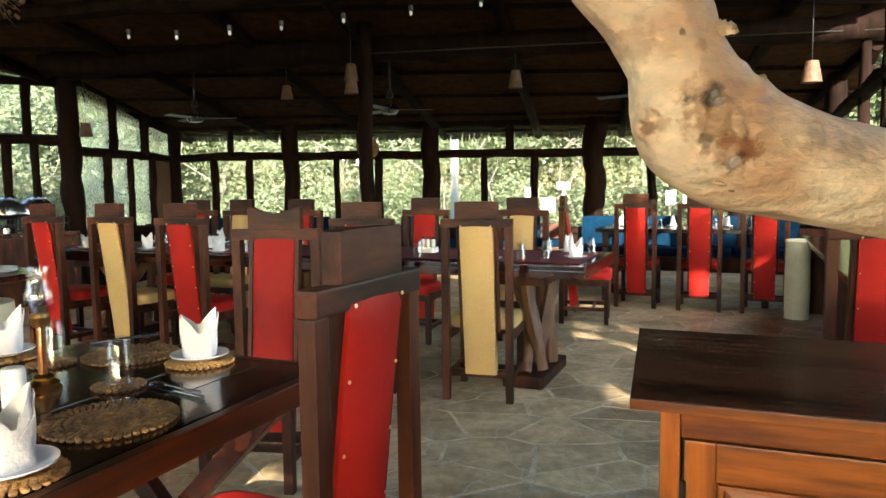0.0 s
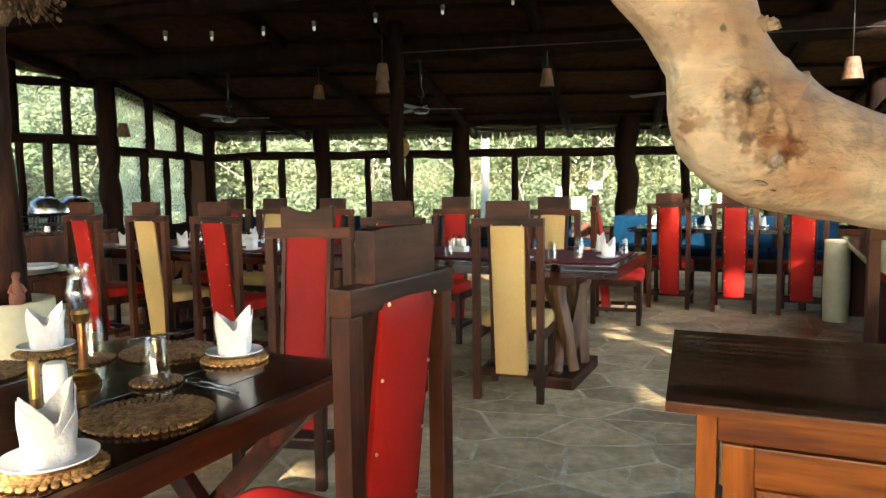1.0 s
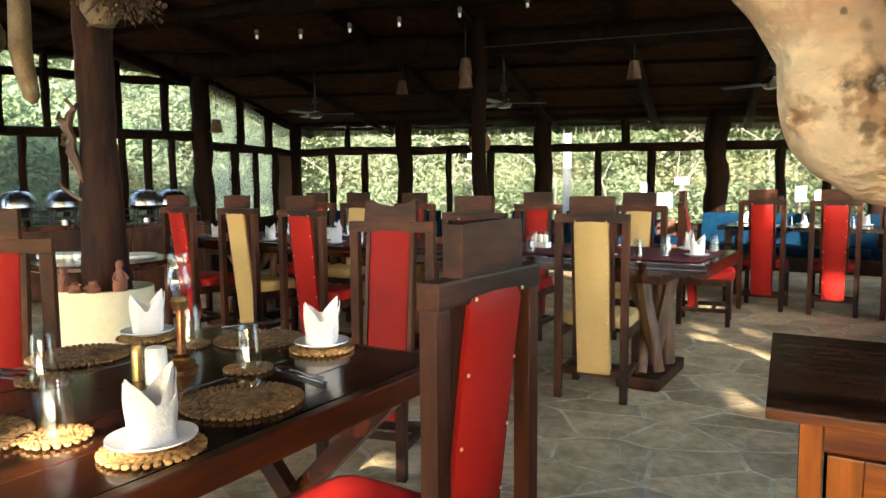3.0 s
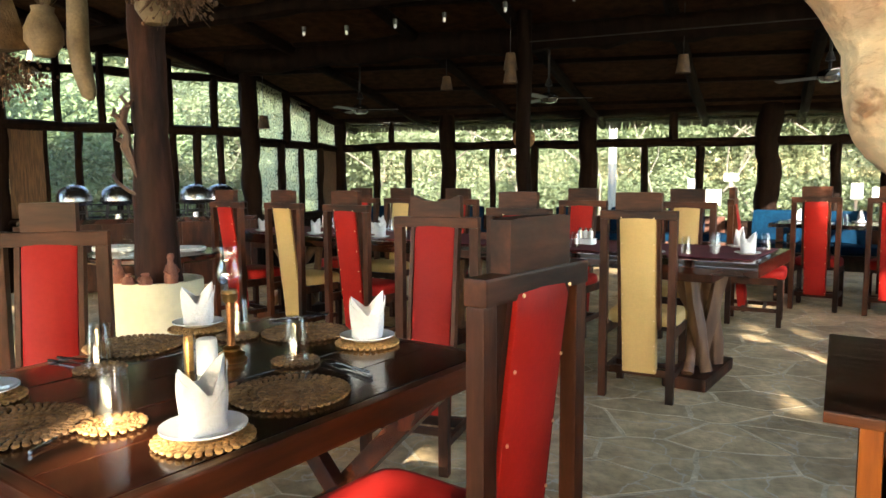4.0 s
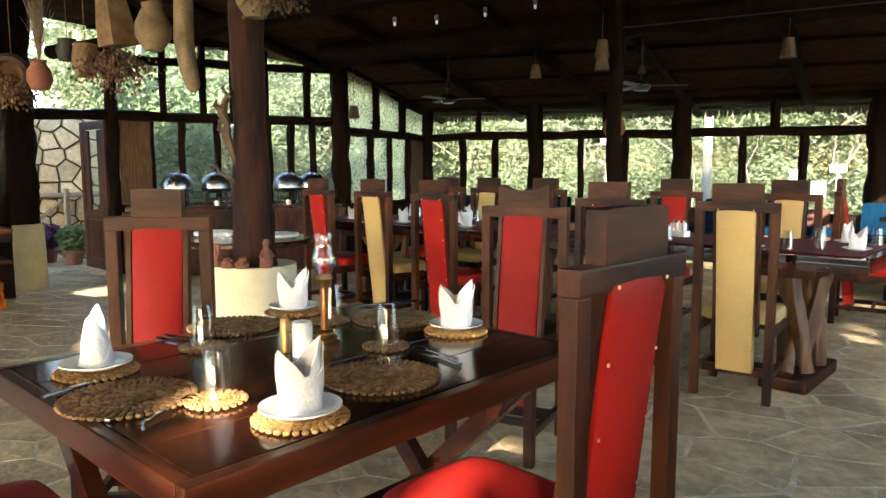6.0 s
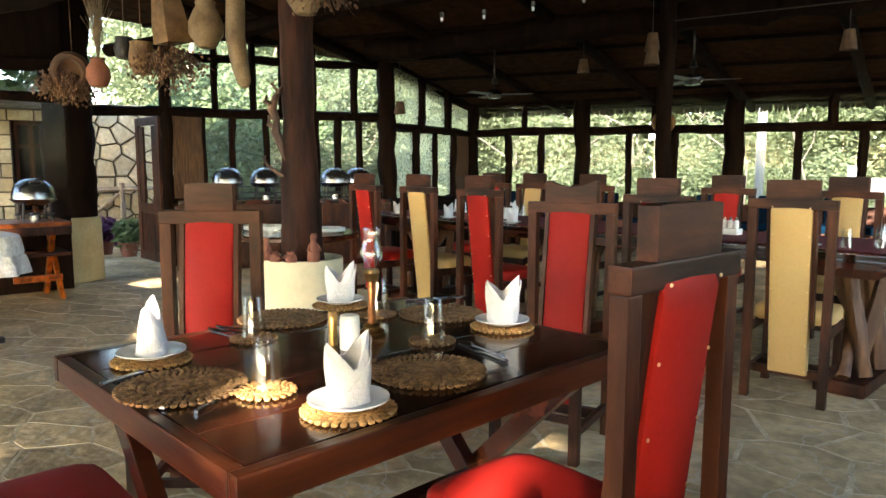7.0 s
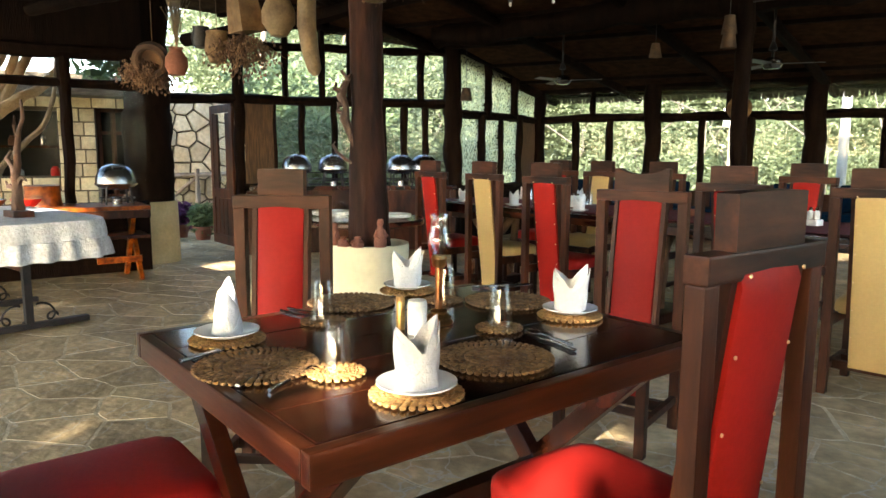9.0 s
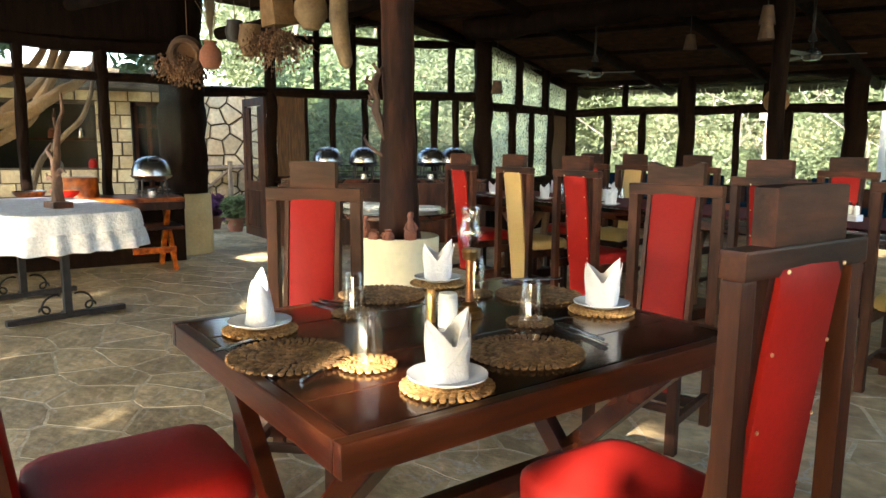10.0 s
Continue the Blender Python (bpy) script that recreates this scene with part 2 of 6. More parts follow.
M = {
    "chair": material("chair_wood", (0.088, 0.0275, 0.0115), 0.45, spec=0.18, second=(0.016, 0.0058, 0.0033), scale=2.3, stretch=(3.2, 3.2, 0.7), bump=0.14, bump_scale=16, grain=0.8, random_tint=0.2, coat=0.03),
    "chair_level": material("chair_rail_wood", (0.088, 0.0275, 0.0115), 0.45, spec=0.18, second=(0.016, 0.0058, 0.0033), scale=2.3, stretch=(0.9, 5, 5), bump=0.14, bump_scale=12, grain=0.8, random_tint=0.2, coat=0.03),
    "table": material("table_wood", (0.062, 0.0155, 0.006), 0.2, spec=0.32, second=(0.0065, 0.0027, 0.0021), scale=2.0, stretch=(0.9, 7, 7), bump=0.05, bump_scale=8, grain=0.75, random_tint=0.35, coat=0.45),
    # edge wood redder than the planks: sunlit orange put into the colour
    "table_edge": material("table_edge_sun_tint", (0.095, 0.024, 0.008), 0.28, spec=0.3, second=(0.022, 0.0065, 0.0035), scale=2.0, stretch=(0.9, 7, 7), bump=0.10, bump_scale=9, grain=0.8, random_tint=0.2, coat=0.15),
    "table_edge_end": material("table_end_sun_tint", (0.095, 0.024, 0.008), 0.28, spec=0.3, second=(0.022, 0.0065, 0.0035), scale=2.0, stretch=(7, 0.9, 7), bump=0.10, bump_scale=9, grain=0.8, random_tint=0.2, coat=0.15),
    "orange": material("varnished_wood", (0.42, 0.105, 0.010), 0.34, spec=0.2, second=(0.12, 0.024, 0.004), scale=2.2, stretch=(0.9, 8, 8), bump=0.08, bump_scale=9, grain=0.85, random_tint=0.16, coat=0.08),
    "orange_upright": material("varnished_stile_wood", (0.42, 0.105, 0.010), 0.34, spec=0.2, second=(0.12, 0.024, 0.004), scale=2.2, stretch=(8, 8, 0.9), bump=0.08, bump_scale=9, grain=0.85, random_tint=0.16, coat=0.08),
    "sidetop": material("sideboard_top_wood", (0.100, 0.030, 0.012), 0.24, spec=0.14, second=(0.012, 0.0045, 0.002), scale=2.0, stretch=(0.8, 12, 9), bump=0.26, bump_scale=2.6, grain=0.9, coat=0.04),
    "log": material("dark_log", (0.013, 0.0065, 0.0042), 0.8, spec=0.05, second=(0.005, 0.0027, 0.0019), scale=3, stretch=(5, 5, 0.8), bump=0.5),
    "trunk": material("trunk_column", (0.048, 0.017, 0.010), 0.68, spec=0.15, second=(0.014, 0.006, 0.004), scale=2.2, stretch=(5, 5, 0.9), bump=0.9, bump_scale=6, grain=0.85),
    "roof": material("roof_matting", (0.065, 0.030, 0.014), 0.95, spec=0.05, second=(0.028, 0.013, 0.007), scale=9, bump=0.6, bump_scale=60),
    "branch": material("bare_branch", (0.60, 0.42, 0.25), 0.7, second=(0.42, 0.26, 0.14), scale=5, stretch=(1, 1, 1), bump=0.5, bump_scale=38),
    "bark": material("knot_bark", (0.20, 0.12, 0.07), 0.8, second=(0.10, 0.06, 0.04), scale=9, bump=0.5),
    "rough": material("rough_logs", (0.27, 0.145, 0.070), 0.6, second=(0.10, 0.05, 0.026), scale=3, stretch=(5, 5, 1), bump=0.4, bump_scale=12, grain=0.7, random_tint=0.3),
    "driftwood": material("driftwood_brown", (0.12, 0.058, 0.030), 0.6, second=(0.045, 0.021, 0.012), scale=6, stretch=(3, 3, 1), bump=0.5, bump_scale=20),
    "red": material("red_leatherette", (0.36, 0.017, 0.012), 0.5, spec=0.12, second=(0.29, 0.012, 0.009), scale=2, grain=0.15, bump=0.05, bump_scale=70, random_tint=0.14),
    "yellow": material("yellow_leatherette", (0.62, 0.43, 0.17), 0.5, spec=0.2, second=(0.55, 0.37, 0.14), scale=2, grain=0.12, bump=0.04, bump_scale=70, random_tint=0.08),
    "blue": material("blue_cloth", (0.0012, 0.016, 0.037), 0.9, spec=0.05, second=(0.001, 0.009, 0.022), scale=4, bump=0.4, random_tint=0.2),
    "runner": material("maroon_cloth", (0.14, 0.012, 0.018), 0.85, second=(0.10, 0.01, 0.013), scale=8, bump=0.4),
    "white": material("white_cloth", (0.74, 0.74, 0.74), 0.85, second=(0.68, 0.68, 0.69), scale=5, grain=0.12, bump=0.25, bump_scale=120),
    "lace": material("white_tablecloth", (0.74, 0.75, 0.77), 0.9, second=(0.62, 0.63, 0.65), scale=16, bump=0.6, bump_scale=50),
    "china": material("china", (0.84, 0.84, 0.83), 0.12, second=(0.8, 0.8, 0.79), scale=3, grain=0.03, bump=0, coat=0.4),
    "cream": material("cream_plaster", (0.80, 0.71, 0.47), 0.7, second=(0.70, 0.60, 0.38), scale=3, grain=0.15, bump=0.15, bump_scale=30),
    "cream_old": material("aged_cream_plaster", (0.74, 0.59, 0.31), 0.75, second=(0.60, 0.45, 0.22), scale=3, grain=0.25, bump=0.2, bump_scale=30),
    "woven": material("woven_mat", (0.42, 0.235, 0.095), 0.6, second=(0.20, 0.10, 0.038), scale=55, bump=0.6, bump_scale=110, spread=0.35),
    "straw": material("straw_coaster", (0.60, 0.345, 0.12), 0.6, second=(0.40, 0.20, 0.065), scale=22, bump=0.6, bump_scale=110, spread=0.3),
    "brass": material("brass", (0.72, 0.45, 0.16), 0.28, 1.0, second=(0.5, 0.28, 0.1), scale=12, bump=0.05),
    "stud": material("bright_brass_stud", (0.85, 0.66, 0.38), 0.42, 0.7, second=(0.70, 0.50, 0.26), scale=9, bump=0, grain=0.1),
    "steel": material("steel", (0.40, 0.40, 0.41), 0.26, 1.0, second=(0.42, 0.42, 0.44), scale=5, bump=0),
    "iron": material("black_iron", (0.02, 0.02, 0.022), 0.45, 0.6, second=(0.035, 0.03, 0.028), scale=12, bump=0.1),
    "clay": material("terracotta", (0.26, 0.095, 0.055), 0.75, second=(0.24, 0.085, 0.05), scale=14, bump=0.3),
    "gourd": material("dried_gourd", (0.27, 0.185, 0.095), 0.6, second=(0.15, 0.095, 0.045), scale=9, bump=0.3),
    "basket": material("basket_cane", (0.25, 0.14, 0.06), 0.65, second=(0.15, 0.08, 0.03), scale=18, bump=0.7, bump_scale=70),
    "reed": material("reed_screen", (0.11, 0.058, 0.026), 0.8, second=(0.045, 0.024, 0.012), scale=6, stretch=(14, 14, 1), bump=0.6),
    "dried": material("dried_plants", (0.19, 0.10, 0.05), 0.85, second=(0.09, 0.045, 0.025), scale=5, spread=0.4, bump=0),
    "stone": material("floor_stone", (0.64, 0.485, 0.265), 0.52, spec=0.25, second=(0.36, 0.265, 0.138), scale=3.4, bump=1.0, bump_scale=17, grain=0.7, veins=0.75, detail=9, random_tint=0.22),
    "stone_far": material("floor_stone_far", (0.64, 0.485, 0.265), 0.52, spec=0.25, second=(0.36, 0.265, 0.138), scale=3.4, bump=1.0, bump_scale=17, grain=0.7, veins=0.75, detail=9, spread=0.22),
    "grout": material("grout", (0.76, 0.66, 0.45), 0.85, second=(0.48, 0.39, 0.25), scale=8, bump=0.4),
    "wallstone": material("pale_stone", (0.66, 0.56, 0.37), 0.85, second=(0.54, 0.42, 0.25), scale=3, bump=0.4, random_tint=0.18),
    "mortar": material("mortar", (0.12, 0.088, 0.055), 0.9, second=(0.07, 0.052, 0.035), scale=9, bump=0.4),
    "earth": material("garden_ground", (0.25, 0.22, 0.13), 0.95, second=(0.16, 0.17, 0.07), scale=0.9, bump=0.5, bump_scale=14),
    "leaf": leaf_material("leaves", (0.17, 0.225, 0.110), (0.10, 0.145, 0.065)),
    # lit copy of the leaves: brightness of the sun raised in the colour itself
    "leaf_sun_tint": leaf_material("sun_tinted_leaves", (0.215, 0.255, 0.152), (0.165, 0.205, 0.110), 0.55),
    "leaf_violet": leaf_material("violet_leaves", (0.16, 0.05, 0.14), (0.10, 0.04, 0.09)),
    "wood_grey": material("weathered_branch", (0.34, 0.27, 0.20), 0.8, second=(0.20, 0.15, 0.11), scale=4, stretch=(4, 4, 1), bump=0.5),
    "sapling": material("pale_sapling_bark", (0.13, 0.115, 0.09), 0.8, second=(0.08, 0.07, 0.052), scale=5, bump=0.3),
    "painted": material("white_board", (0.36, 0.36, 0.34), 0.6, second=(0.30, 0.30, 0.285), scale=3, grain=0.1, bump=0.05),
    "cane": material("lampshade_cane", (0.10, 0.05, 0.020), 0.7, second=(0.05, 0.024, 0.010), scale=18, bump=0.7, bump_scale=70),
    "fanblade": material("fan_blade_paint", (0.055, 0.052, 0.05), 0.3, second=(0.04, 0.038, 0.035), scale=4, grain=0.1, bump=0),
    # near-black colour that stands for the shade inside the stone building
    "dark": material("shade_black", (0.03, 0.027, 0.025), 0.8, second=(0.018, 0.016, 0.015), scale=3, bump=0.1),
    "thatch": material("thatch", (0.13, 0.105, 0.075), 0.95, second=(0.06, 0.05, 0.036), scale=7, stretch=(1, 1, 5), bump=0.8, bump_scale=40),
    "glass": glass_material("clear_glass", (0.98, 0.985, 0.98), thin=True, edge=0.10),
    "pane": glass_material("window_glass", (0.95, 0.96, 0.95), thin=True, edge=0.006, dust=0.045),
    "pane_dusty": glass_material("dusty_window_glass", (0.95, 0.96, 0.95), thin=True, edge=0.006, dust=0.30),
    # no dust; the grey tint dims the view as shade outside would
    "pane_dim": glass_material("dim_tint_window_glass", (0.88, 0.88, 0.86), thin=True, edge=0.004),
    # darker copy of the glass, shade on the building's window put into its tint
    "pane_shady": glass_material("shade_tinted_glass", (0.8, 0.8, 0.8), thin=True, edge=0.006),
    "salt": material("white_shaker", (0.8, 0.8, 0.76), 0.35, second=(0.74, 0.73, 0.68), scale=5, grain=0.03, bump=0),
    "black": material("black_plastic", (0.015, 0.015, 0.015), 0.4, second=(0.02, 0.02, 0.02), scale=5, bump=0),
}


def stained(m, spots):
    """Ragged stains round the knots of a branch: centre, radius, strength, colour."""
    n, l = m.node_tree.nodes, m.node_tree.links
    b = n["Principled BSDF"]
    tc, ns, sq = n.new("ShaderNodeTexCoord"), n.new("ShaderNodeTexNoise"), n.new("ShaderNodeVectorMath")
    ns.inputs["Scale"].default_value, ns.inputs["Detail"].default_value = 62, 9
    l.new(tc.outputs["Object"], ns.inputs["Vector"])
    sq.operation = "MULTIPLY"
    sq.inputs[1].default_value = (1, 0.5, 1)
    l.new(tc.outputs["Object"], sq.inputs[0])
    out = b.inputs["Base Color"].links[0].from_socket
    for p, r, k, colour in spots:
        d = n.new("ShaderNodeVectorMath")
        d.operation = "DISTANCE"
        d.inputs[1].default_value = (p[0], p[1] * 0.5, p[2])
        l.new(sq.outputs[0], d.inputs[0])
        add = n.new("ShaderNodeMath")
        add.operation = "MULTIPLY_ADD"
        l.new(ns.outputs["Fac"], add.inputs[0])
        add.inputs[1].default_value = r * 2.2
        l.new(d.outputs["Value"], add.inputs[2])
        mr = n.new("ShaderNodeMapRange")
        mr.inputs["From Min"].default_value, mr.inputs["From Max"].default_value = r * 1.72, r * 2.2
        mr.inputs["To Min"].default_value, mr.inputs["To Max"].default_value = k, 0.0
        l.new(add.outputs[0], mr.inputs["Value"])
        mx = n.new("ShaderNodeMix")
        mx.data_type = "RGBA"
        mx.inputs["B"].default_value = (*colour, 1)
        l.new(mr.outputs[0], mx.inputs["Factor"])
        l.new(out, mx.inputs["A"])
        out = mx.outputs["Result"]
    l.new(out, b.inputs["Base Color"])
    return m


SCAR, RUST, PITCH, ASH = (0.33, 0.18, 0.085), (0.24, 0.085, 0.030), (0.035, 0.024, 0.016), (0.30, 0.27, 0.23)
M["branch_stained"] = stained(
    material("knotted_branch", (0.82, 0.60, 0.37), 0.7, second=(0.52, 0.29, 0.15), scale=7, stretch=(1.3, 1.3, 2.2), bump=0.9, bump_scale=28, grain=0.65, detail=9),
    (((0.340, 0.91, 1.350), 0.032, 0.8, SCAR), ((0.352, 0.905, 1.322), 0.036, 0.85, SCAR), ((0.375, 0.905, 1.288), 0.034, 0.85, SCAR),
     ((0.392, 0.91, 1.288), 0.020, 0.85, RUST), ((0.365, 0.905, 1.300), 0.012, 0.8, RUST), ((0.322, 0.91, 1.352), 0.010, 0.7, PITCH), ((0.338, 0.905, 1.300), 0.012, 0.55, PITCH),
     ((0.350, 0.905, 1.354), 0.017, 0.85, PITCH), ((0.353, 0.905, 1.352), 0.010, 0.9, ASH), ((0.376, 0.905, 1.268), 0.013, 0.7, PITCH), ((0.378, 0.905, 1.270), 0.010, 0.8, (0.46, 0.36, 0.29)),
     ((0.272, 0.94, 1.318), 0.020, 0.7, RUST), ((0.288, 0.93, 1.322), 0.016, 0.6, SCAR), ((0.262, 0.94, 1.350), 0.014, 0.5, SCAR), ((0.255, 0.95, 1.43), 0.03, 0.35, RUST),
     ((0.49, 0.93, 1.298), 0.022, 0.4, (0.22, 0.17, 0.11)), ((0.54, 0.93, 1.285), 0.026, 0.4, (0.22, 0.17, 0.11)), ((0.34, 0.92, 1.425), 0.010, 0.6, SCAR), ((0.312, 0.92, 1.44), 0.006, 0.7, PITCH)))


# ---- mesh tools ----
def box(bm, centre, size, turn=0.0, bevel=0.0, m=None):
    """A box, bevelled a little, turned about z in degrees, or posed by m."""
    got = bmesh.ops.create_cube(bm, size=1.0)["verts"]
    mat = (m or pose(*centre, 0, 0, turn)) @ Matrix.Diagonal((*size, 1))
    bmesh.ops.transform(bm, matrix=mat, verts=got)
    if bevel:
        edges = list({e for v in got for e in v.link_edges})
        bmesh.ops.bevel(bm, geom=edges, offset=bevel, segments=2, affect="EDGES", profile=0.7)
    return bm


def beam(bm, p, q, w, h, bevel=0.004):
    """A squared bar from p to q, w wide and h high."""
    p, q = Vector(p), Vector(q)
    d = q - p
    up = Vector((0, 0, 1)) if abs(d.normalized().z) < 0.95 else Vector((0, 1, 0))
    x = d.normalized()
    y = up.cross(x).normalized()
    z = x.cross(y)
    m = Matrix((x, y, z)).transposed().to_4x4()
    m.translation = (p + q) / 2
    return box(bm, None, (d.length, w, h), bevel=bevel, m=m)


def tube(bm, points, radii, sides=10, wobble=0.0, seed=0, cap=True):
    """A skin round a line of points, of changing radius and uneven roundness."""
    pts = [Vector(p) for p in points]
    radii = [radii] * len(pts) if isinstance(radii, (int, float)) else list(radii)
    rings, ref = [], Vector((0.31, 0.17, 0.94))
    for i, p in enumerate(pts):
        d = (pts[min(i + 1, len(pts) - 1)] - pts[max(i - 1, 0)]).normalized()
        if abs(d.dot(ref)) > 0.98:
            ref = Vector((0.9, 0.3, 0.1))
        a = d.cross(ref).normalized()
        b = d.cross(a)
        ring = []
        for k in range(sides):
            t = 2 * math.pi * k / sides
            way = a * math.cos(t) + b * math.sin(t)
            r = radii[i]
            if wobble:
                r *= 1 + wobble * noise.noise(p * 7 + way * 1.3 + Vector((seed, 0, 0)))
            ring.append(bm.verts.new(p + way * r))
        rings.append(ring)
    for r0, r1 in zip(rings, rings[1:]):
        for k in range(sides):
            bm.faces.new((r0[k], r0[(k + 1) % sides], r1[(k + 1) % sides], r1[k])).smooth = True
    if cap:
        bm.faces.new(rings[0][::-1])
        bm.faces.new(rings[-1])
    return bm


def timber(bm, p, q, r, seed=0, squash=1.0, steps=None, sides=8, wobble=0.22):
    """A roughly hewn log bar from p to q."""
    p, q = Vector(p), Vector(q)
    steps = steps or max(3, int((q - p).length / 0.14))
    pts, rad = [], []
    for i in range(steps + 1):
        t = i / steps
        c = p.lerp(q, t)
        k = Vector((noise.noise(c * 2.1 + Vector((seed, 0, 0))), noise.noise(c * 2.1 + Vector((0, seed, 5))), noise.noise(c * 2.1 + Vector((3, 0, seed)))))
        edge = 0.0 if i in (0, steps) else 1.0
        pts.append(c + k * r * 0.35 * edge)
        rad.append(r * (1 + 0.18 * noise.noise(c * 5 + Vector((seed * 2.3, 1, 0)))))
    return tube(bm, pts, rad, sides, wobble, seed)


def lathe(bm, profile, sides=24, centre=(0, 0, 0), smooth=True, rim=None):
    """A turned body from (radius, height) pairs. rim: a function of the angle that scales the radius."""
    c = Vector(centre)
    rings = []
    for r, z in profile:
        if r < 1e-5:
            rings.append([bm.verts.new(c + Vector((0, 0, z)))])
        else:
            rings.append([bm.verts.new(c + Vector((r * (rim(2 * math.pi * k / sides, r) if rim else 1) * math.cos(2 * math.pi * k / sides),
                                                   r * (rim(2 * math.pi * k / sides, r) if rim else 1) * math.sin(2 * math.pi * k / sides), z))) for k in range(sides)])
    for a, b in zip(rings, rings[1:]):
        for k in range(sides):
            j = (k + 1) % sides
            f = [a[k % len(a)], a[j % len(a)], b[j % len(b)], b[k % len(b)]]
            f = [v for i, v in enumerate(f) if v not in f[:i]]
            if len(f) > 2:
                bm.faces.new(f).smooth = smooth
    return bm


def mesh(name, bm, mat):
    d = bpy.data.meshes.new(name)
    bmesh.ops.recalc_face_normals(bm, faces=bm.faces[:])
    for e in bm.edges:
        if len(e.link_faces) == 2 and e.calc_face_angle(0) > 0.75:
            e.smooth = False
    bm.to_mesh(d)
    bm.free()
    d.materials.append(M[mat] if isinstance(mat, str) else mat)
    return d


def part(name, bm, mat, parent, label=""):
    ob = new(name, mesh(name, bm, mat))
    ob.parent = parent
    return tagged(ob, label)


def thing(name, label, category, at=None, group="", kind="", bm=None, mat=None):
    """A top-level thing: an Empty that holds parts, or one mesh."""
    ob = new(name, mesh(name, bm, mat) if bm else None)
    if at is not None:
        ob.matrix_world = at
    return tagged(ob, label, category, group, kind)


def B():
    return bmesh.new()


class Wall:
    """A stretch of wall from a to b; place(s, z, n): s along it, z up, n into the room."""
    def __init__(self, a, b, inside):
        self.a, self.b = Vector((*a, 0)), Vector((*b, 0))
        self.u = (self.b - self.a).normalized()
        self.length = (self.b - self.a).length
        n = Vector((-self.u.y, self.u.x, 0))
        self.n = n if n.dot(Vector((*inside, 0)) - self.a) > 0 else -n
        self.turn = math.degrees(math.atan2(self.u.y, self.u.x))

    def place(self, s, z, n=0.0):
        return self.a + self.u * s + self.n * n + Vector((0, 0, z))


# ---- the room ----
INSIDE = (-1.0, 5.0)
BACK = Wall((-4.15, 10.75), (5.6, 10.40), INSIDE)
GABLE = Wall((-4.42, 8.5), (-4.15, 10.75), INSIDE)
DOORSIDE = Wall((-7.2, 5.95), (-4.42, 8.5), INSIDE)
LEFT = Wall((-9.35, -1.3), (-6.22, 4.96), INSIDE)
RIGHT = Wall((0.55, -1.2), (5.6, 10.4), INSIDE)


def roof_z(y):
    """Underside of the roof: it rises from the eave to the ridge and falls again behind."""
    return 2.24 + 0.175 * (10.6 - y) if y > 1.5 else 3.83 - 0.04 * (1.5 - y)


bm = B()
bmesh.ops.create_grid(bm, x_segments=40, y_segments=40, size=40)
for v in bm.verts:
    v.co.z = -0.25 + 0.10 * noise.noise(v.co * 0.2)
    if max(abs(v.co.x), abs(v.co.y)) > 39:
        v.co.x, v.co.y, v.co.z = v.co.x * 40, v.co.y * 40, -0.25
ground = thing("ground", "dry grassy garden ground around the building", "ground", kind="structure", bm=bm, mat="earth")

floor = thing("floor", "crazy-paved stone floor with pale joints", "floor", kind="structure",
              bm=box(B(), (-1.6, 4.2, -0.1495), (14.8, 14.6, 0.3)), mat="grout")

# roof: two slopes of matting with battens and rafters
bm = B()
EDGE = [(6.3, 11.25), (-4.6, 11.25), (-4.85, 8.45), (-7.4, 6.1), (-7.15, 5.2), (-8.9, 1.5), (2.2, 1.5)], [(2.2, 1.5), (-8.9, 1.5), (-11.0, -3.2), (0.1, -3.2)]
for edge in EDGE:
    lo = [bm.verts.new((x, y, roof_z(y))) for x, y in edge]
    hi = [bm.verts.new((x, y, roof_z(y) + 0.09)) for x, y in edge]
    bm.faces.new(lo)
    bm.faces.new(hi)
    for k in range(len(edge)):
        j = (k + 1) % len(edge)
        bm.faces.new((lo[k], lo[j], hi[j], hi[k]))
ceiling = thing("ceiling", "dark woven matting under a sloping roof", "ceiling", kind="structure", bm=bm, mat="roof")
bm = B()
random.seed(19)
for k in range(560):          # ragged ends of the matting along the eave
    x = -4.6 + 10.9 * k / 560 + random.uniform(-0.01, 0.01)
    low = 0.055 + 0.05 * noise.noise(Vector((x * 1.7, 0, 0))) + 0.03 * random.random()
    beam(bm, (x, 11.22 + random.uniform(-0.02, 0.03), roof_z(11.25) + 0.02), (x + random.uniform(-0.03, 0.03), 11.25 + random.uniform(-0.02, 0.05), roof_z(11.25) - max(0.015, low)), 0.03, 0.012, bevel=0)
thing("eave_fringe", "ragged dark thatch ends along the eave", "eave", kind="structure", bm=bm, mat="thatch")


def roof_span(y):
    """Where the roof begins and ends in x at y."""
    left = -4.6 if y > 8.45 else (-4.85 - (8.45 - y) * 1.085 if y > 6.1 else (-7.3 if y > 5.2 else -7.15 - (5.2 - y) * 0.473))
    return left + 0.05, 2.15 + (y - 1.5) * 0.434


RUN = 0.215          # the rafters lean to one side as they fall towards the eave
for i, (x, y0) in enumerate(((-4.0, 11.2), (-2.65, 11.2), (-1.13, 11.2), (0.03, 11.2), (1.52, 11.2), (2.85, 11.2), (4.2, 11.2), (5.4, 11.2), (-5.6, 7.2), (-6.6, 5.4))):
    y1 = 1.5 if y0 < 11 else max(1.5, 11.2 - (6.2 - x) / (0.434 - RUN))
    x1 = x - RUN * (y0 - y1)
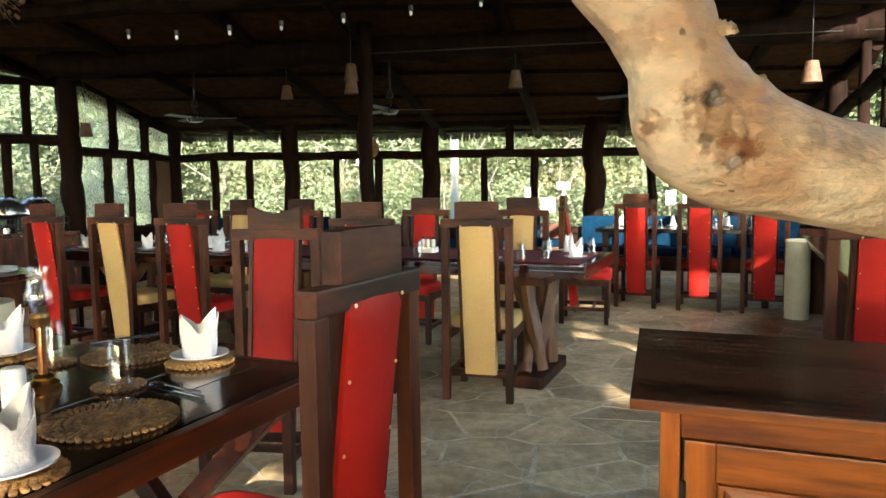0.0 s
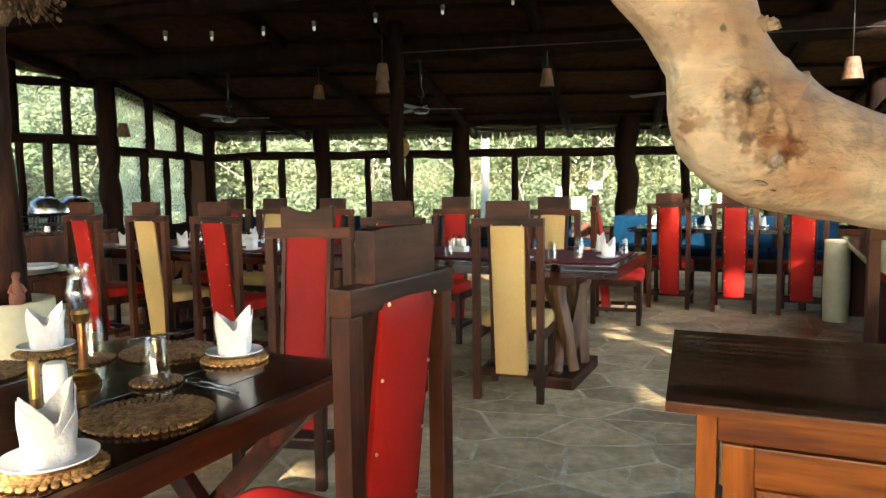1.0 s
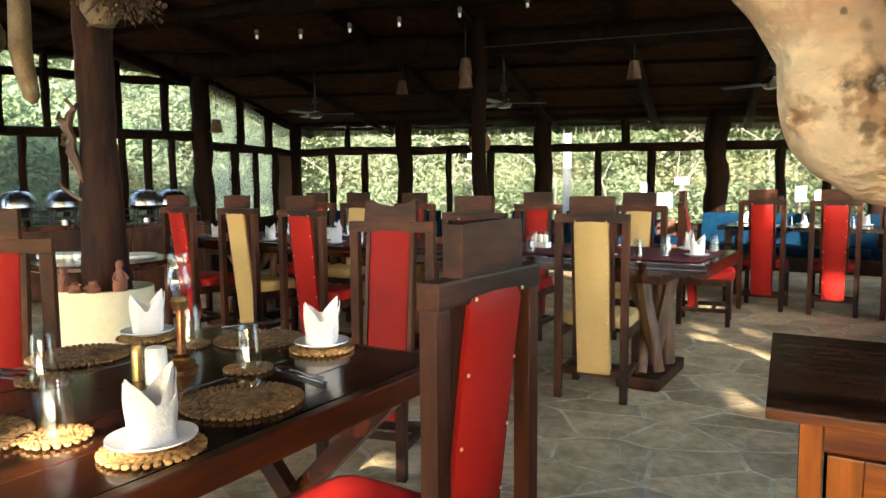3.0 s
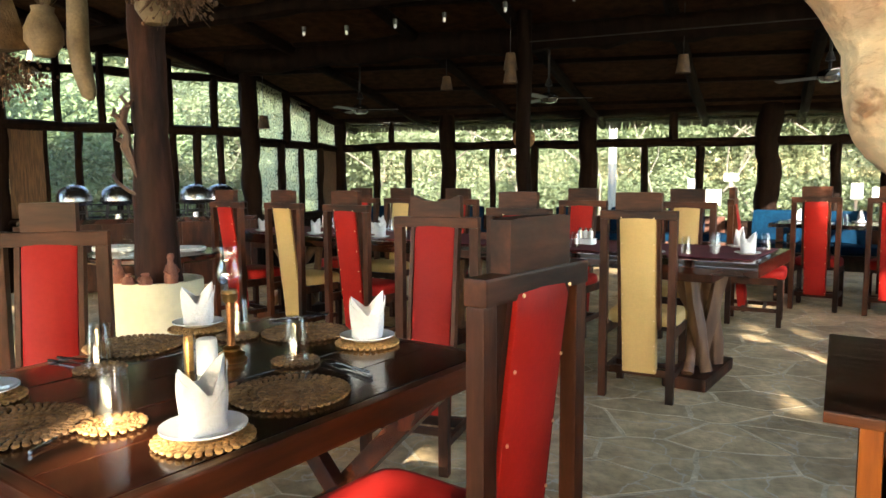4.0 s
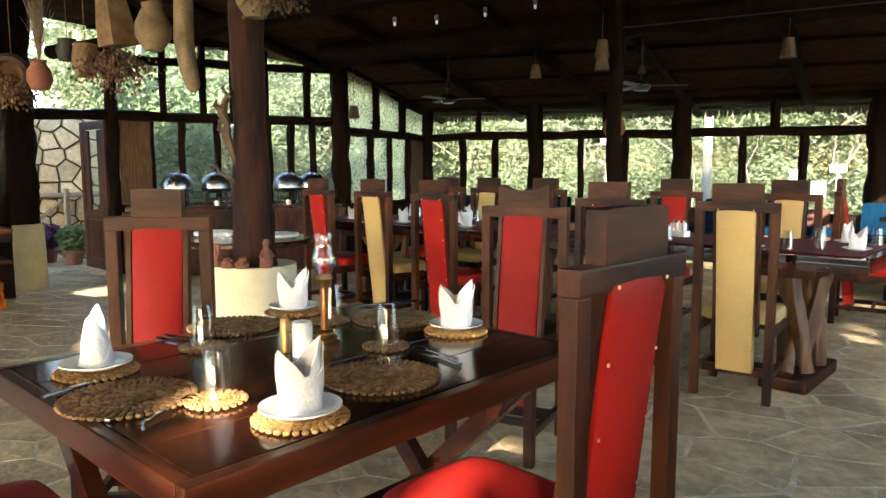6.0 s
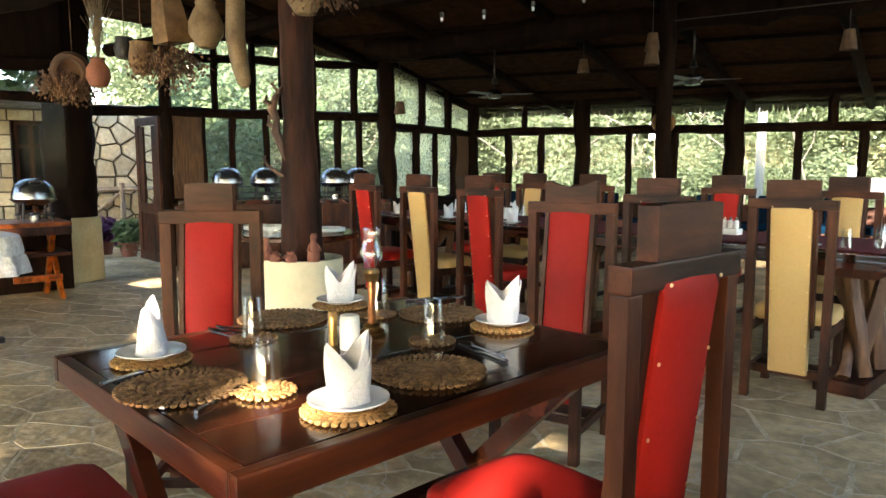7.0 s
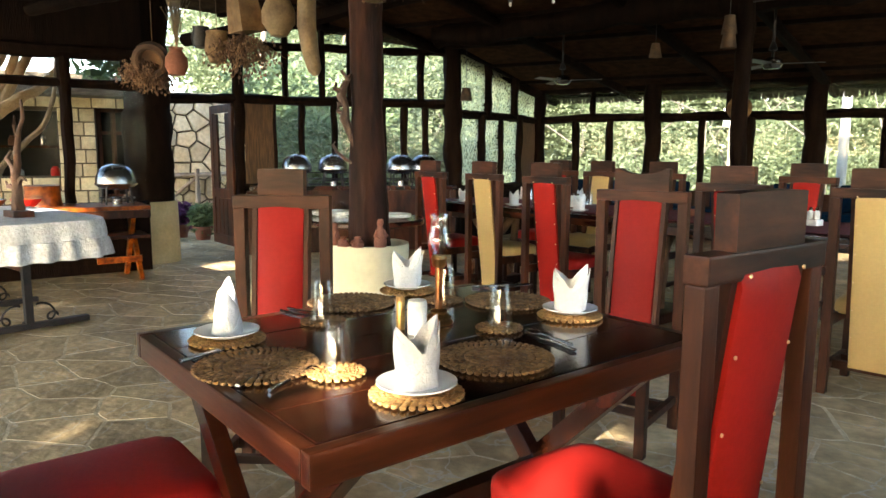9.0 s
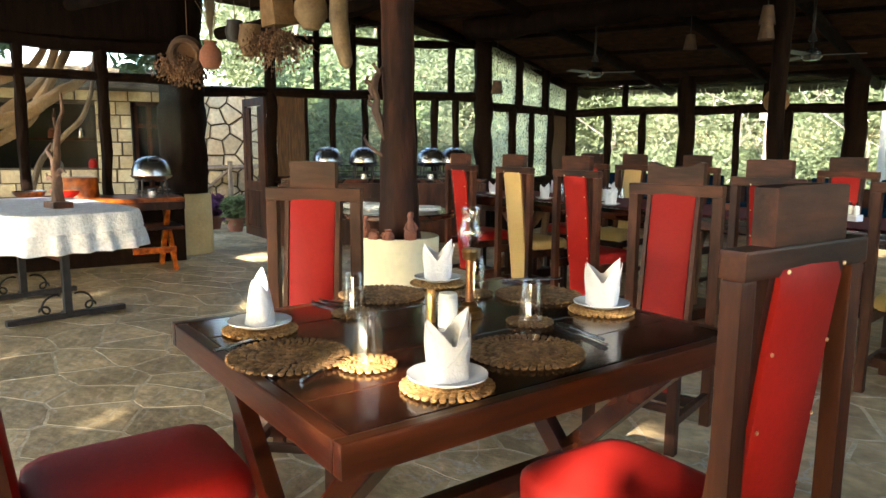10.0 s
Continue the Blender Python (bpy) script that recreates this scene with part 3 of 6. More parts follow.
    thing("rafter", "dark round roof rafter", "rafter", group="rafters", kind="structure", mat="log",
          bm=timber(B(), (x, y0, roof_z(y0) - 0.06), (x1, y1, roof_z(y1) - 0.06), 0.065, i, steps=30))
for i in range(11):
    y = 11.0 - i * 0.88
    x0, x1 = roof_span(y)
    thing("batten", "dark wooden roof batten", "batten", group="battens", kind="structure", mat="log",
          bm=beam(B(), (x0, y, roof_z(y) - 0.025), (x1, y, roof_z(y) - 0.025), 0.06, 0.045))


def glazed(wall, name, label, posts, rails, bars, seed=0, depth=0.11, panels=(), panes=(), glass="pane"):
    """A wall of hewn posts, rails and bars with panes between them. posts, bars: (s, z0, z1, width);
    rails: (z, s0, s1, height); panels: (s0, s1, z0, z1, material); panes: (s0, s1, z0, z1)."""
    top = thing(name, label, "window wall", kind="structure")
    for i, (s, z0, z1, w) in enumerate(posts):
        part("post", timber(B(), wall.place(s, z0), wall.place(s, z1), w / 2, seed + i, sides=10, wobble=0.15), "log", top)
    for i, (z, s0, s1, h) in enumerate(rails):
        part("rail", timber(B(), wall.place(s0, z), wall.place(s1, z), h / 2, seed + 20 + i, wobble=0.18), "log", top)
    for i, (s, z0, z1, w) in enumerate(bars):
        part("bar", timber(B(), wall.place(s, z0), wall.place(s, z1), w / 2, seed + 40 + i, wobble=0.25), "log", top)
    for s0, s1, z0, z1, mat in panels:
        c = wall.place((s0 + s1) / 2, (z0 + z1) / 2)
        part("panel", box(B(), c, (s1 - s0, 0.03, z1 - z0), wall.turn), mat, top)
    for s0, s1, z0, z1 in panes:
        c = wall.place((s0 + s1) / 2, (z0 + z1) / 2)
        p = part("pane", box(B(), c, (s1 - s0, 0.005, z1 - z0), wall.turn), glass, top)
        p.visible_shadow = False
    return top


L = BACK.length
glazed(BACK, "wall_north", "back wall of dark log posts glazed from bench height to the eave",
       posts=[(0.04, 0, 2.35, 0.20), (1.855, 0, 2.35, 0.24), (3.965, 0, 2.35, 0.27), (6.42, 0, 2.35, 0.31), (8.55, 0, 2.35, 0.27), (L, 0, 2.35, 0.25)],
       rails=[(1.77, 0, L, 0.13), (2.25, 0, L, 0.17), (0.60, 0, L, 0.12)],
       bars=[(0.65, 0.6, 1.75, 0.12), (1.205, 0.6, 1.75, 0.12), (2.545, 0.6, 1.75, 0.10), (3.19, 0.6, 1.75, 0.13), (4.775, 0.6, 1.75, 0.11),
             (5.53, 0.6, 1.75, 0.12), (7.285, 0.6, 1.75, 0.14), (7.9, 0.6, 1.75, 0.12), (9.1, 0.6, 1.75, 0.12),
             (0.925, 1.8, 2.2, 0.09), (2.95, 1.8, 2.2, 0.20), (5.165, 1.8, 2.2, 0.12), (7.5, 1.8, 2.2, 0.12)],
       panels=[(0, L, 0, 0.57, "log")],
       panes=[(a, b, 0.62, 2.2) for a, b in ((0.1, 1.8), (1.9, 3.9), (4.0, 6.3), (6.5, 8.5), (8.6, 9.7))], seed=1)
LG = GABLE.length
glazed(GABLE, "wall_gable", "end wall glazed under the slope of the roof",
       posts=[(LG, 0, 2.3, 0.12)],
       rails=[(1.76, 0, LG, 0.12), (0.75, 0, LG, 0.12)],
       bars=[(0.72, 1.76, 2.5, 0.15), (1.485, 1.76, 2.4, 0.17), (0.57, 0.75, 1.76, 0.15), (1.11, 0.75, 1.76, 0.12), (1.66, 0.75, 1.76, 0.13)],
       panels=[(0, LG, 0, 0.72, "log"), (1.72, LG - 0.05, 0.8, 1.72, "reed")],
       panes=[(0.02, LG - 0.02, 0.8, 2.56)], seed=60, glass="pane_dusty")
part("slope_rail", beam(B(), GABLE.place(-0.1, 2.66), GABLE.place(LG, 2.29), 0.12, 0.16), "log", bpy.data.objects["wall_gable"])
LD = DOORSIDE.length
glazed(DOORSIDE, "wall_doorside", "side wall of log posts with windows and a doorway to the garden",
       posts=[(3.70, 0, 2.75, 0.24), (0.94, 0, 3.0, 0.14), (-0.15, 0, 3.0, 0.16)],
       rails=[(1.885, -0.1, LD, 0.12), (2.545, 1.2, LD, 0.10), (2.86, 0.9, LD, 0.20), (0.78, 0.94, LD, 0.12)],
       bars=[(1.51, 1.9, 2.8, 0.09), (1.97, 1.9, 2.8, 0.09), (2.32, 1.9, 2.8, 0.09), (2.72, 1.9, 2.8, 0.09), (3.255, 1.9, 2.8, 0.10),
             (1.37, 0.8, 1.87, 0.05), (1.71, 0.8, 1.87, 0.10), (2.11, 0.8, 1.87, 0.08), (2.45, 0.8, 1.87, 0.09), (2.75, 0.8, 1.87, 0.09), (3.035, 0.8, 1.87, 0.10), (3.32, 0.8, 1.87, 0.09)],
       panels=[(1.0, LD, 0, 0.74, "log"), (1.0, 1.35, 0.8, 1.84, "reed")],
       panes=[(1.0, 3.65, 1.9, 2.8), (1.0, 3.65, 0.8, 1.88)], seed=90)
LL = LEFT.length
E0 = 4.03      # the stretch of the left wall that is seen begins here
glazed(LEFT, "wall_west", "wall of large panes above a serving counter",
       posts=[(E0 - 2.0, 0, 2.9, 0.2), (0.0, 0, 2.9, 0.2)],
       rails=[(1.885, 0, LL, 0.09), (2.19, 0, LL, 0.14), (0.68, 0, LL, 0.10)],
       bars=[(E0 + 1.55, 0.7, 2.15, 0.10), (E0 + 2.25, 0.7, 2.15, 0.11), (E0 + 0.75, 0.7, 2.15, 0.11), (E0 - 0.2, 0.7, 2.15, 0.11), (E0 - 1.1, 0.7, 2.15, 0.11)],
       panels=[(0, LL, 0, 0.66, "log"), (0, LL, 2.24, 4.2, "log")],
       panes=[(0.1, LL, 0.7, 2.2)], seed=130, glass="pane_dim")
LR = RIGHT.length
glazed(RIGHT, "wall_east", "side wall of dark log posts with tall panes",
       posts=[(s, 0, 3.4, 0.17) for s in (2.9, 5.2, 11.2)] + [(7.3, 0, 3.4, 0.10), (8.6, 0, 3.4, 0.10), (10.75, 0, 3.4, 0.22)] + [(LR, 0, 2.6, 0.2)],
       rails=[(2.1, 2.9, LR, 0.14), (0.75, 0, LR, 0.12), (3.05, 2.9, LR - 1.5, 0.13)],
       bars=[(s, 0.8, 3.3, 0.09) for s in (11.9,)],
       panels=[(0, LR, 0, 0.7, "log"), (0, 2.4, 0.75, 3.6, "log")], panes=[(2.9, LR, 0.8, 3.0)], seed=160, glass="pane_dim")

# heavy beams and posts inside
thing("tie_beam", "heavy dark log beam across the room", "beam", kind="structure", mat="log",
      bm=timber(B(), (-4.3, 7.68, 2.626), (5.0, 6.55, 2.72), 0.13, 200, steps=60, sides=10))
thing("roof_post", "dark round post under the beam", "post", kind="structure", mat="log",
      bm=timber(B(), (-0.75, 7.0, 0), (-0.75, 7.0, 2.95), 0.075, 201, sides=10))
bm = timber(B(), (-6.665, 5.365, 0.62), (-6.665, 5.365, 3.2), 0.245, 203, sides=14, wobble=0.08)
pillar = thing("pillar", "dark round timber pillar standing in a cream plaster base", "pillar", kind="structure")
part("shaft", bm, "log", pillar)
part("base", lathe(B(), [(0.275, 0), (0.27, 0.3), (0.265, 0.66), (0.25, 0.685), (0, 0.685)], 28, (-6.665, 5.365, 0)), "cream_old", pillar, "cream plaster base")

# the garden door, opened outwards
hinge = DOORSIDE.place(0.86, 0)
swing = DOORSIDE.turn + 180 - 66
door = thing("door_1", "dark wooden garden door with a narrow glass pane, open outwards", "door", pose(hinge.x, hinge.y, 0.02, 0, 0, swing), kind="structure")
for x, z, w, h in ((0.05, 0.91, 0.10, 1.80), (0.70, 0.91, 0.10, 1.80), (0.375, 1.76, 0.55, 0.10), (0.375, 0.68, 0.55, 0.12), (0.375, 0.07, 0.55, 0.12)):
    part("stile", box(B(), (x, 0, z), (w, 0.04, h), bevel=0.004), "chair", door)
for k in range(4):
    part("plank", box(B(), (0.17 + k * 0.137, 0, 0.375), (0.13, 0.025, 0.48), bevel=0.003), "chair", door)
for x in (0.17, 0.58):
    part("side_board", box(B(), (x, 0, 1.22), (0.14, 0.028, 0.96), bevel=0.003), "chair", door)
p = part("pane", box(B(), (0.375, 0, 1.22), (0.27, 0.006, 0.96)), "pane", door)
p.visible_shadow = False
bm = B()
tube(bm, [(0.66 + 0.05 * math.sin(a), -0.045, 0.86 + 0.06 * math.cos(a)) for a in [k * math.pi / 8 for k in range(17)]], 0.014, 8)
part("ring_handle", bm, "black", door, "black ring handle")


# ---- chairs ----
def chair(colour, notch=False, at=None, label="", group="dining chairs", wide=0.42, plate_w=0.25, tall=1.07, deep=0.42, splat=0.098, thick=0.045, plate_t=0.046, recline=0.11):
    """A high-backed chair: upright posts, and a splat that slants forward from the top rail to a low rail."""
    c = thing("dining_chair", label, "chair", at, group)
    hw = wide / 2 - 0.0215
    run = tall - 0.15

    def slant(z):
        """How far forward the splat stands at height z."""
        t = max(0.0, min(1.0, (tall - 0.03 - z) / run))
        return recline * t ** 0.9

    for sx in (-1, 1):
        part("back_post", box(B(), (sx * hw, 0, (tall - 0.05) / 2), (0.043, thick, tall - 0.05), bevel=0.004), "chair", c)
        part("front_leg", box(B(), (sx * (hw - 0.005), deep - 0.02, 0.20), (0.042, 0.042, 0.40), bevel=0.004), "chair", c)
        part("side_rail", box(B(), (sx * hw, deep / 2 - 0.01, 0.385), (0.03, deep - 0.06, 0.06), bevel=0.003), "chair_level", c)
        part("stretcher", box(B(), (sx * hw, deep / 2 - 0.01, 0.14), (0.025, deep - 0.06, 0.035), bevel=0.003), "chair_level", c)
        bm = B()
        rings = []
        for k in range(9):          # thin stile beside the splat, slanting with it
            z = tall - 0.05 - k * (tall - 0.05 - 0.40) / 8
            y = slant(z)
            x0, x1 = sx * (splat + 0.002), sx * (splat + 0.020)
            rings.append([bm.verts.new(p) for p in ((x0, y - 0.022, z), (x1, y - 0.022, z), (x1, y + 0.026, z), (x0, y + 0.026, z))])
        for r0, r1 in zip(rings, rings[1:]):
            for k in range(4):
                bm.faces.new((r0[k], r0[(k + 1) % 4], r1[(k + 1) % 4], r1[k]))
        bm.faces.new(rings[0])
        bm.faces.new(rings[-1])
        part("inner_stile", bm, "chair", c)
    part("top_rail", box(B(), (0, 0, tall - 0.025), (wide, thick + 0.010, 0.05), bevel=0.005), "chair_level", c)
    part("front_rail", box(B(), (0, deep - 0.02, 0.375), (wide - 0.09, 0.03, 0.05), bevel=0.003), "chair_level", c)
    part("back_rail", box(B(), (0, recline + 0.012, 0.135), (wide - 0.05, 0.03, 0.045), bevel=0.003), "chair_level", c)
    part("cross_rail", box(B(), (0, deep - 0.14, 0.14), (wide - 0.05, 0.025, 0.03), bevel=0.003), "chair_level", c)
    # head plate, straight or scooped
    bm = B()
    n, hp = 12, 0.10
    front, rear = [], []
    for y, row in ((-plate_t / 2, front), (plate_t / 2, rear)):
        for i in range(n + 1):
            x = (i / n - 0.5) * plate_w
            z = tall + hp - 0.003 * (2 * x / plate_w) ** 6
            if notch:
                z -= 0.028 * max(0.0, 1 - (2.6 * x / plate_w) ** 2) ** 0.6
            row.append((bm.verts.new((x, y, tall)), bm.verts.new((x, y, z))))
    for row in (front, rear):
        for p, q in zip(row, row[1:]):
            bm.faces.new((p[0], q[0], q[1], p[1]))
    for p, q, r, s in zip(front, front[1:], rear, rear[1:]):
        bm.faces.new((p[1], q[1], s[1], r[1]))
        bm.faces.new((p[0], q[0], s[0], r[0]))
    for i in (0, -1):
        bm.faces.new((front[i][0], front[i][1], rear[i][1], rear[i][0]))
    bmesh.ops.bevel(bm, geom=[e for e in bm.edges if len(e.link_faces) == 2 and e.calc_face_angle(0) > 1.2], offset=0.003, segments=2, affect="EDGES")
    part("head_plate", bm, "chair_level", c)
    # upholstered splat, puffed on the sitting side, with a soft top edge
    bm = B()
    rows = 22
    prev = None
    for i in range(rows + 1):
        t = i / rows
        z = tall - 0.020 - t * (run - 0.01)
        round_ = min(1.0, (t / 0.035 + 0.35)) if i == 0 else 1.0
        w = (splat - 0.004 * t + 0.0012 * noise.noise(Vector((t * 9, splat * 90, tall)))) * (0.97 if i == 0 else 1.0)
        y = slant(z)
        puff = 0.018 * min(1.0, 6 * t) * min(1.0, 9 * (1 - t) + 0.2)
        b0, f0 = y - 0.026 * round_ - thick * 0.25, y + 0.022
        ring = [bm.verts.new(p) for p in ((-w, b0 + 0.004, z), (-w * 0.92, b0, z), (0, b0 - 0.001, z), (w * 0.92, b0, z), (w, b0 + 0.004, z),
                                          (w, f0, z), (w * 0.8, f0 + puff * 0.75, z), (0, f0 + puff, z), (-w * 0.8, f0 + puff * 0.75, z), (-w, f0, z))]
        if prev:
            for k in range(10):
                bm.faces.new((prev[k], prev[(k + 1) % 10], ring[(k + 1) % 10], ring[k])).smooth = True
        else:
            bm.faces.new(ring)
        prev = ring
    bm.faces.new(prev[::-1])
    part("splat", bm, colour, c, colour + " leatherette splat with brass studs")
    stud = mesh("stud", lathe(B(), [(0.0043, 0), (0.0036, 0.0026), (0, 0.0038)], 7), "stud")
    for k in range(7):
        for sx in (-1, 1):
            o = new("stud", stud)
            o.parent = c
            z = tall - 0.040 - k * (run - 0.05) / 6.0
            o.matrix_basis = pose(sx * (splat * 0.92 - 0.002), slant(z) - 0.0262 - thick * 0.25, z, 90)
    bm = B()
    cy, sx_, sy_ = (deep + recline) / 2 + 0.012, wide / 2 - 0.008, (deep - recline) / 2 + 0.012
    rings = []
    for z, k, lift in ((0.408, 0.97, 0), (0.418, 0.995, 0), (0.445, 1.0, 0), (0.468, 0.985, 0), (0.480, 0.94, 0.2), (0.486, 0.80, 0.5), (0.489, 0.45, 0.9)):
        ring = []
        for q in range(36):
            a = 2 * math.pi * q / 36
            co, si = math.cos(a), math.sin(a)
            e = (abs(co) ** 7 + abs(si) ** 7) ** (-1 / 7)
            ring.append(bm.verts.new((sx_ * k * co * e, cy + sy_ * k * si * e, z + 0.008 * lift)))
        rings.append(ring)
    for r0, r1 in zip(rings, rings[1:]):
        for q in range(36):
            bm.faces.new((r0[q], r0[(q + 1) % 36], r1[(q + 1) % 36], r1[q])).smooth = True
    bm.faces.new(rings[0])
    bm.faces.new(rings[-1]).smooth = True
    part("seat", bm, colour, c, colour + " leatherette seat cushion")
    return c


CL = {"red": "dark high-backed wooden chair with red leatherette splat and seat",
      "yellow": "dark high-backed wooden chair with yellow leatherette splat and seat"}
kinds = {}
chair("red", False, pose(-0.156, 1.36, 0, 0, 0, 65), "dark high-backed wooden chair with brass-studded red splat and seat", wide=0.392, plate_w=0.228, deep=0.53, splat=0.099, thick=0.038, plate_t=0.042, recline=0.10)
chair("red", False, pose(-1.615, 0.655, 0, 0, 0, -24), "wide dark wooden chair with red leatherette splat and seat", wide=0.44, plate_w=0.25, deep=0.55, splat=0.105)
chair("red", False, pose(-1.87, 2.06, 0, 0, 0, -155), CL["red"], wide=0.372, plate_w=0.175, splat=0.088)
for colour, notch, x, y, turn in (
        ("red", True, -0.77, 3.2, 172),
        ("yellow", False, 0.19, 4.0, -16), ("red", False, -0.50, 4.25, -18), ("red", False, -1.78, 4.72, -22), ("yellow", False, -2.45, 5.12, -24), ("red", False, -3.08, 5.36, -26),
        ("yellow", False, 0.63, 5.55, 158), ("red", False, -0.15, 5.95, 158), ("red", False, -1.27, 6.25, 158), ("yellow", False, -1.87, 6.5, 158), ("red", False, -2.35, 6.7, 158),
        ("red", False, 1.12, 6.5, -105),
        ("red", False, 1.96, 7.11, -24), ("red", False, 2.52, 6.85, -22), ("red", False, 3.06, 6.62, -27), ("red", False, 1.75, 2.75, -20)):
    key = (colour, notch)
    at = pose(x, y, 0, 0, 0, turn)
    if key in kinds:
        copy_thing(kinds[key], at)
    else:
        kinds[key] = chair(colour, notch, at, CL[colour] if not notch else "dark high-backed wooden chair, scooped on top, with red leatherette")


# ---- near table ----
TABLE_Z = 0.795
near_table = thing("dining_table", "polished dark wooden dining table with plank top and crossed legs", "table", pose(-0.697, 0.766, 0, 0, 0, 67))
TW = 0.885
for k in range(5):
    w = (TW - 0.062) / 5
    part("plank", box(B(), (0.54, 0.031 + w * (k + 0.5), TABLE_Z - 0.0145 - 0.0008 * (k % 2)), (1.02, w - 0.004, 0.029), bevel=0.0025), "table", near_table)
part("plank_bed", box(B(), (0.54, TW / 2, TABLE_Z - 0.033), (1.02, TW - 0.06, 0.006)), "table", near_table)
# edge boards carry the orange of sunlight in their wood colour
for y in (0.0145, TW - 0.0145):
    part("long_edge", box(B(), (0.54, y, TABLE_Z - 0.029), (1.08, 0.029, 0.058), bevel=0.005), "table_edge", near_table, "reddish edge board with the sunlight tinted into its colour")
for x in (0.0145, 1.0655):
    part("end_edge", box(B(), (x, TW / 2, TABLE_Z - 0.0295), (0.029, TW - 0.061, 0.057), bevel=0.005), "table_edge_end", near_table, "reddish edge board with the sunlight tinted into its colour")
for x in (0.10, 0.93):
    part("cross_leg", beam(B(), (x, 0.07, 0.0), (x, TW - 0.09, TABLE_Z - 0.06), 0.04, 0.055), "table", near_table)
    part("cross_leg", beam(B(), (x + 0.042, TW - 0.07, 0.0), (x + 0.042, 0.09, TABLE_Z - 0.06), 0.04, 0.055), "table", near_table)
part("stretcher", beam(B(), (0.10, TW / 2, 0.345), (0.98, TW / 2, 0.345), 0.05, 0.05), "table", near_table)


# ---- tableware ----
def scallop(bm, r, n, bead, z, h):
    """A ring of plump beads."""
    for k in range(n):
        a = 2 * math.pi * k / n
        m = pose(r * math.cos(a), r * math.sin(a), z, 0, 0, math.degrees(a)) @ Matrix.Diagonal((0.95 * bead, bead, h, 1))
        bmesh.ops.create_icosphere(bm, subdivisions=1, radius=1.0, matrix=m)


def woven_mat(name, r, mat, label):
    t = thing(name, label, "place mat")
    bm = B()
    rings = 9
    prof = [(0, 0.006)]
    for i in range(rings * 3):
        q = (i + 1) / (rings * 3)
        prof.append((r * 0.62 * q, 0.006 + 0.0018 * math.sin(q * rings * 2 * math.pi)))
    prof += [(r * 0.66, 0.0), (0, 0.0)]
    part("centre", lathe(bm, prof, 40), mat, t)
    bm = B()
    for rr, tilt, pitch, reach in ((0.30, 8, 0.012, 0.07), (0.46, -10, 0.013, 0.075), (0.615, 12, 0.013, 0.075), (0.745, -14, 0.0135, 0.075), (0.865, 10, 0.014, 0.075)):
        n = int(2 * math.pi * r * rr / pitch)
        for k in range(n):          # plaited loops in rings from the centre to the rim
            a = 2 * math.pi * k / n
            m = pose(r * rr * math.cos(a), r * rr * math.sin(a), 0.0058, 0, 0, math.degrees(a) + tilt) @ Matrix.Diagonal((r * reach, 0.0058, 0.0042, 1))
            bmesh.ops.create_icosphere(bm, subdivisions=1, radius=1.0, matrix=m)
    tagged(part("plaited_ring", bm, mat, t), kind="stuff")
    bm = B()
    scallop(bm, r * 0.965, int(2 * math.pi * r / 0.0165), 0.0078 if r > 0.1 else 0.0072, 0.0052, 0.0052)
    tagged(part("beaded_rim", bm, mat, t), kind="stuff")
    for o in t.children:
        for p in o.data.polygons:
            p.use_smooth = True
    return t


def plate(r=0.074):
    t = thing("side_plate", "round white china side plate", "plate",
              bm=lathe(B(), [(0, 0.002), (r * 0.6, 0.002), (r * 0.62, 0.0), (r * 0.66, 0.002), (r, 0.011), (r, 0.014), (r * 0.9, 0.011), (r * 0.66, 0.006), (0, 0.005)], 36), mat="china")
    return t


def napkin(tall=0.126, r=0.043, seed=0):
    """A cloth folded into a standing mitre: a flattened pocket that widens upwards into two leaf-like peaks, with slanting folds across the front."""
    bm = B()
    n, rows = 56, 12

    def sheet(a0, a1, top_of, grow, lean=0.0):
        shell = []
        for k in range(n + 1):
            q = k / n
            a = a0 + (a1 - a0) * q
            top = top_of(a, q)
            col = []
            for i in range(rows + 1):
                t = i / rows
                h = top * t / tall
                tip = max(0.0, h - 0.62) ** 1.6
                rr = r * (0.92 + 0.16 * h - 0.35 * tip) * (1 + 0.05 * noise.noise(Vector((math.cos(a) * 1.7, math.sin(a) * 1.7, h * 2.2 + seed)))) + grow * (0.4 + 0.6 * h)
                thick = 0.86 - 0.60 * h
                crease = 0.0012 * math.sin(a * 5 + h * 9 + seed)
                col.append(bm.verts.new(((rr + crease) * math.cos(a) + lean * h, (rr + crease) * math.sin(a) * thick, top * t)))
            shell.append(col)
        for c0, c1 in zip(shell, shell[1:]):
            for i in range(rows):
                bm.faces.new((c0[i], c1[i], c1[i + 1], c0[i + 1])).smooth = True

    def mitre(a, q):
        x = math.cos(a)
        peak = max(0.0, abs(x) - 0.12) / 0.88
        low = 0.50 if math.sin(a) < 0 else 0.64
        return tall * (low + ((1.0 if x > 0 else 0.90) - low) * peak ** 0.85)

    sheet(0, 2 * math.pi, mitre, 0.0)
    sheet(math.pi * 0.96, math.pi * 1.92, lambda a, q: tall * (0.86 - 0.74 * q), 0.0035)
    sheet(math.pi * 1.10, math.pi * 2.06, lambda a, q: tall * (0.06 + 0.84 * q ** 1.25), 0.0062)
    bmesh.ops.remove_doubles(bm, verts=bm.verts[:], dist=0.0002)
    bmesh.ops.solidify(bm, geom=bm.faces[:], thickness=0.0016)
    return thing("napkin", "white cloth napkin folded into a standing mitre", "napkin", bm=bm, mat="white")


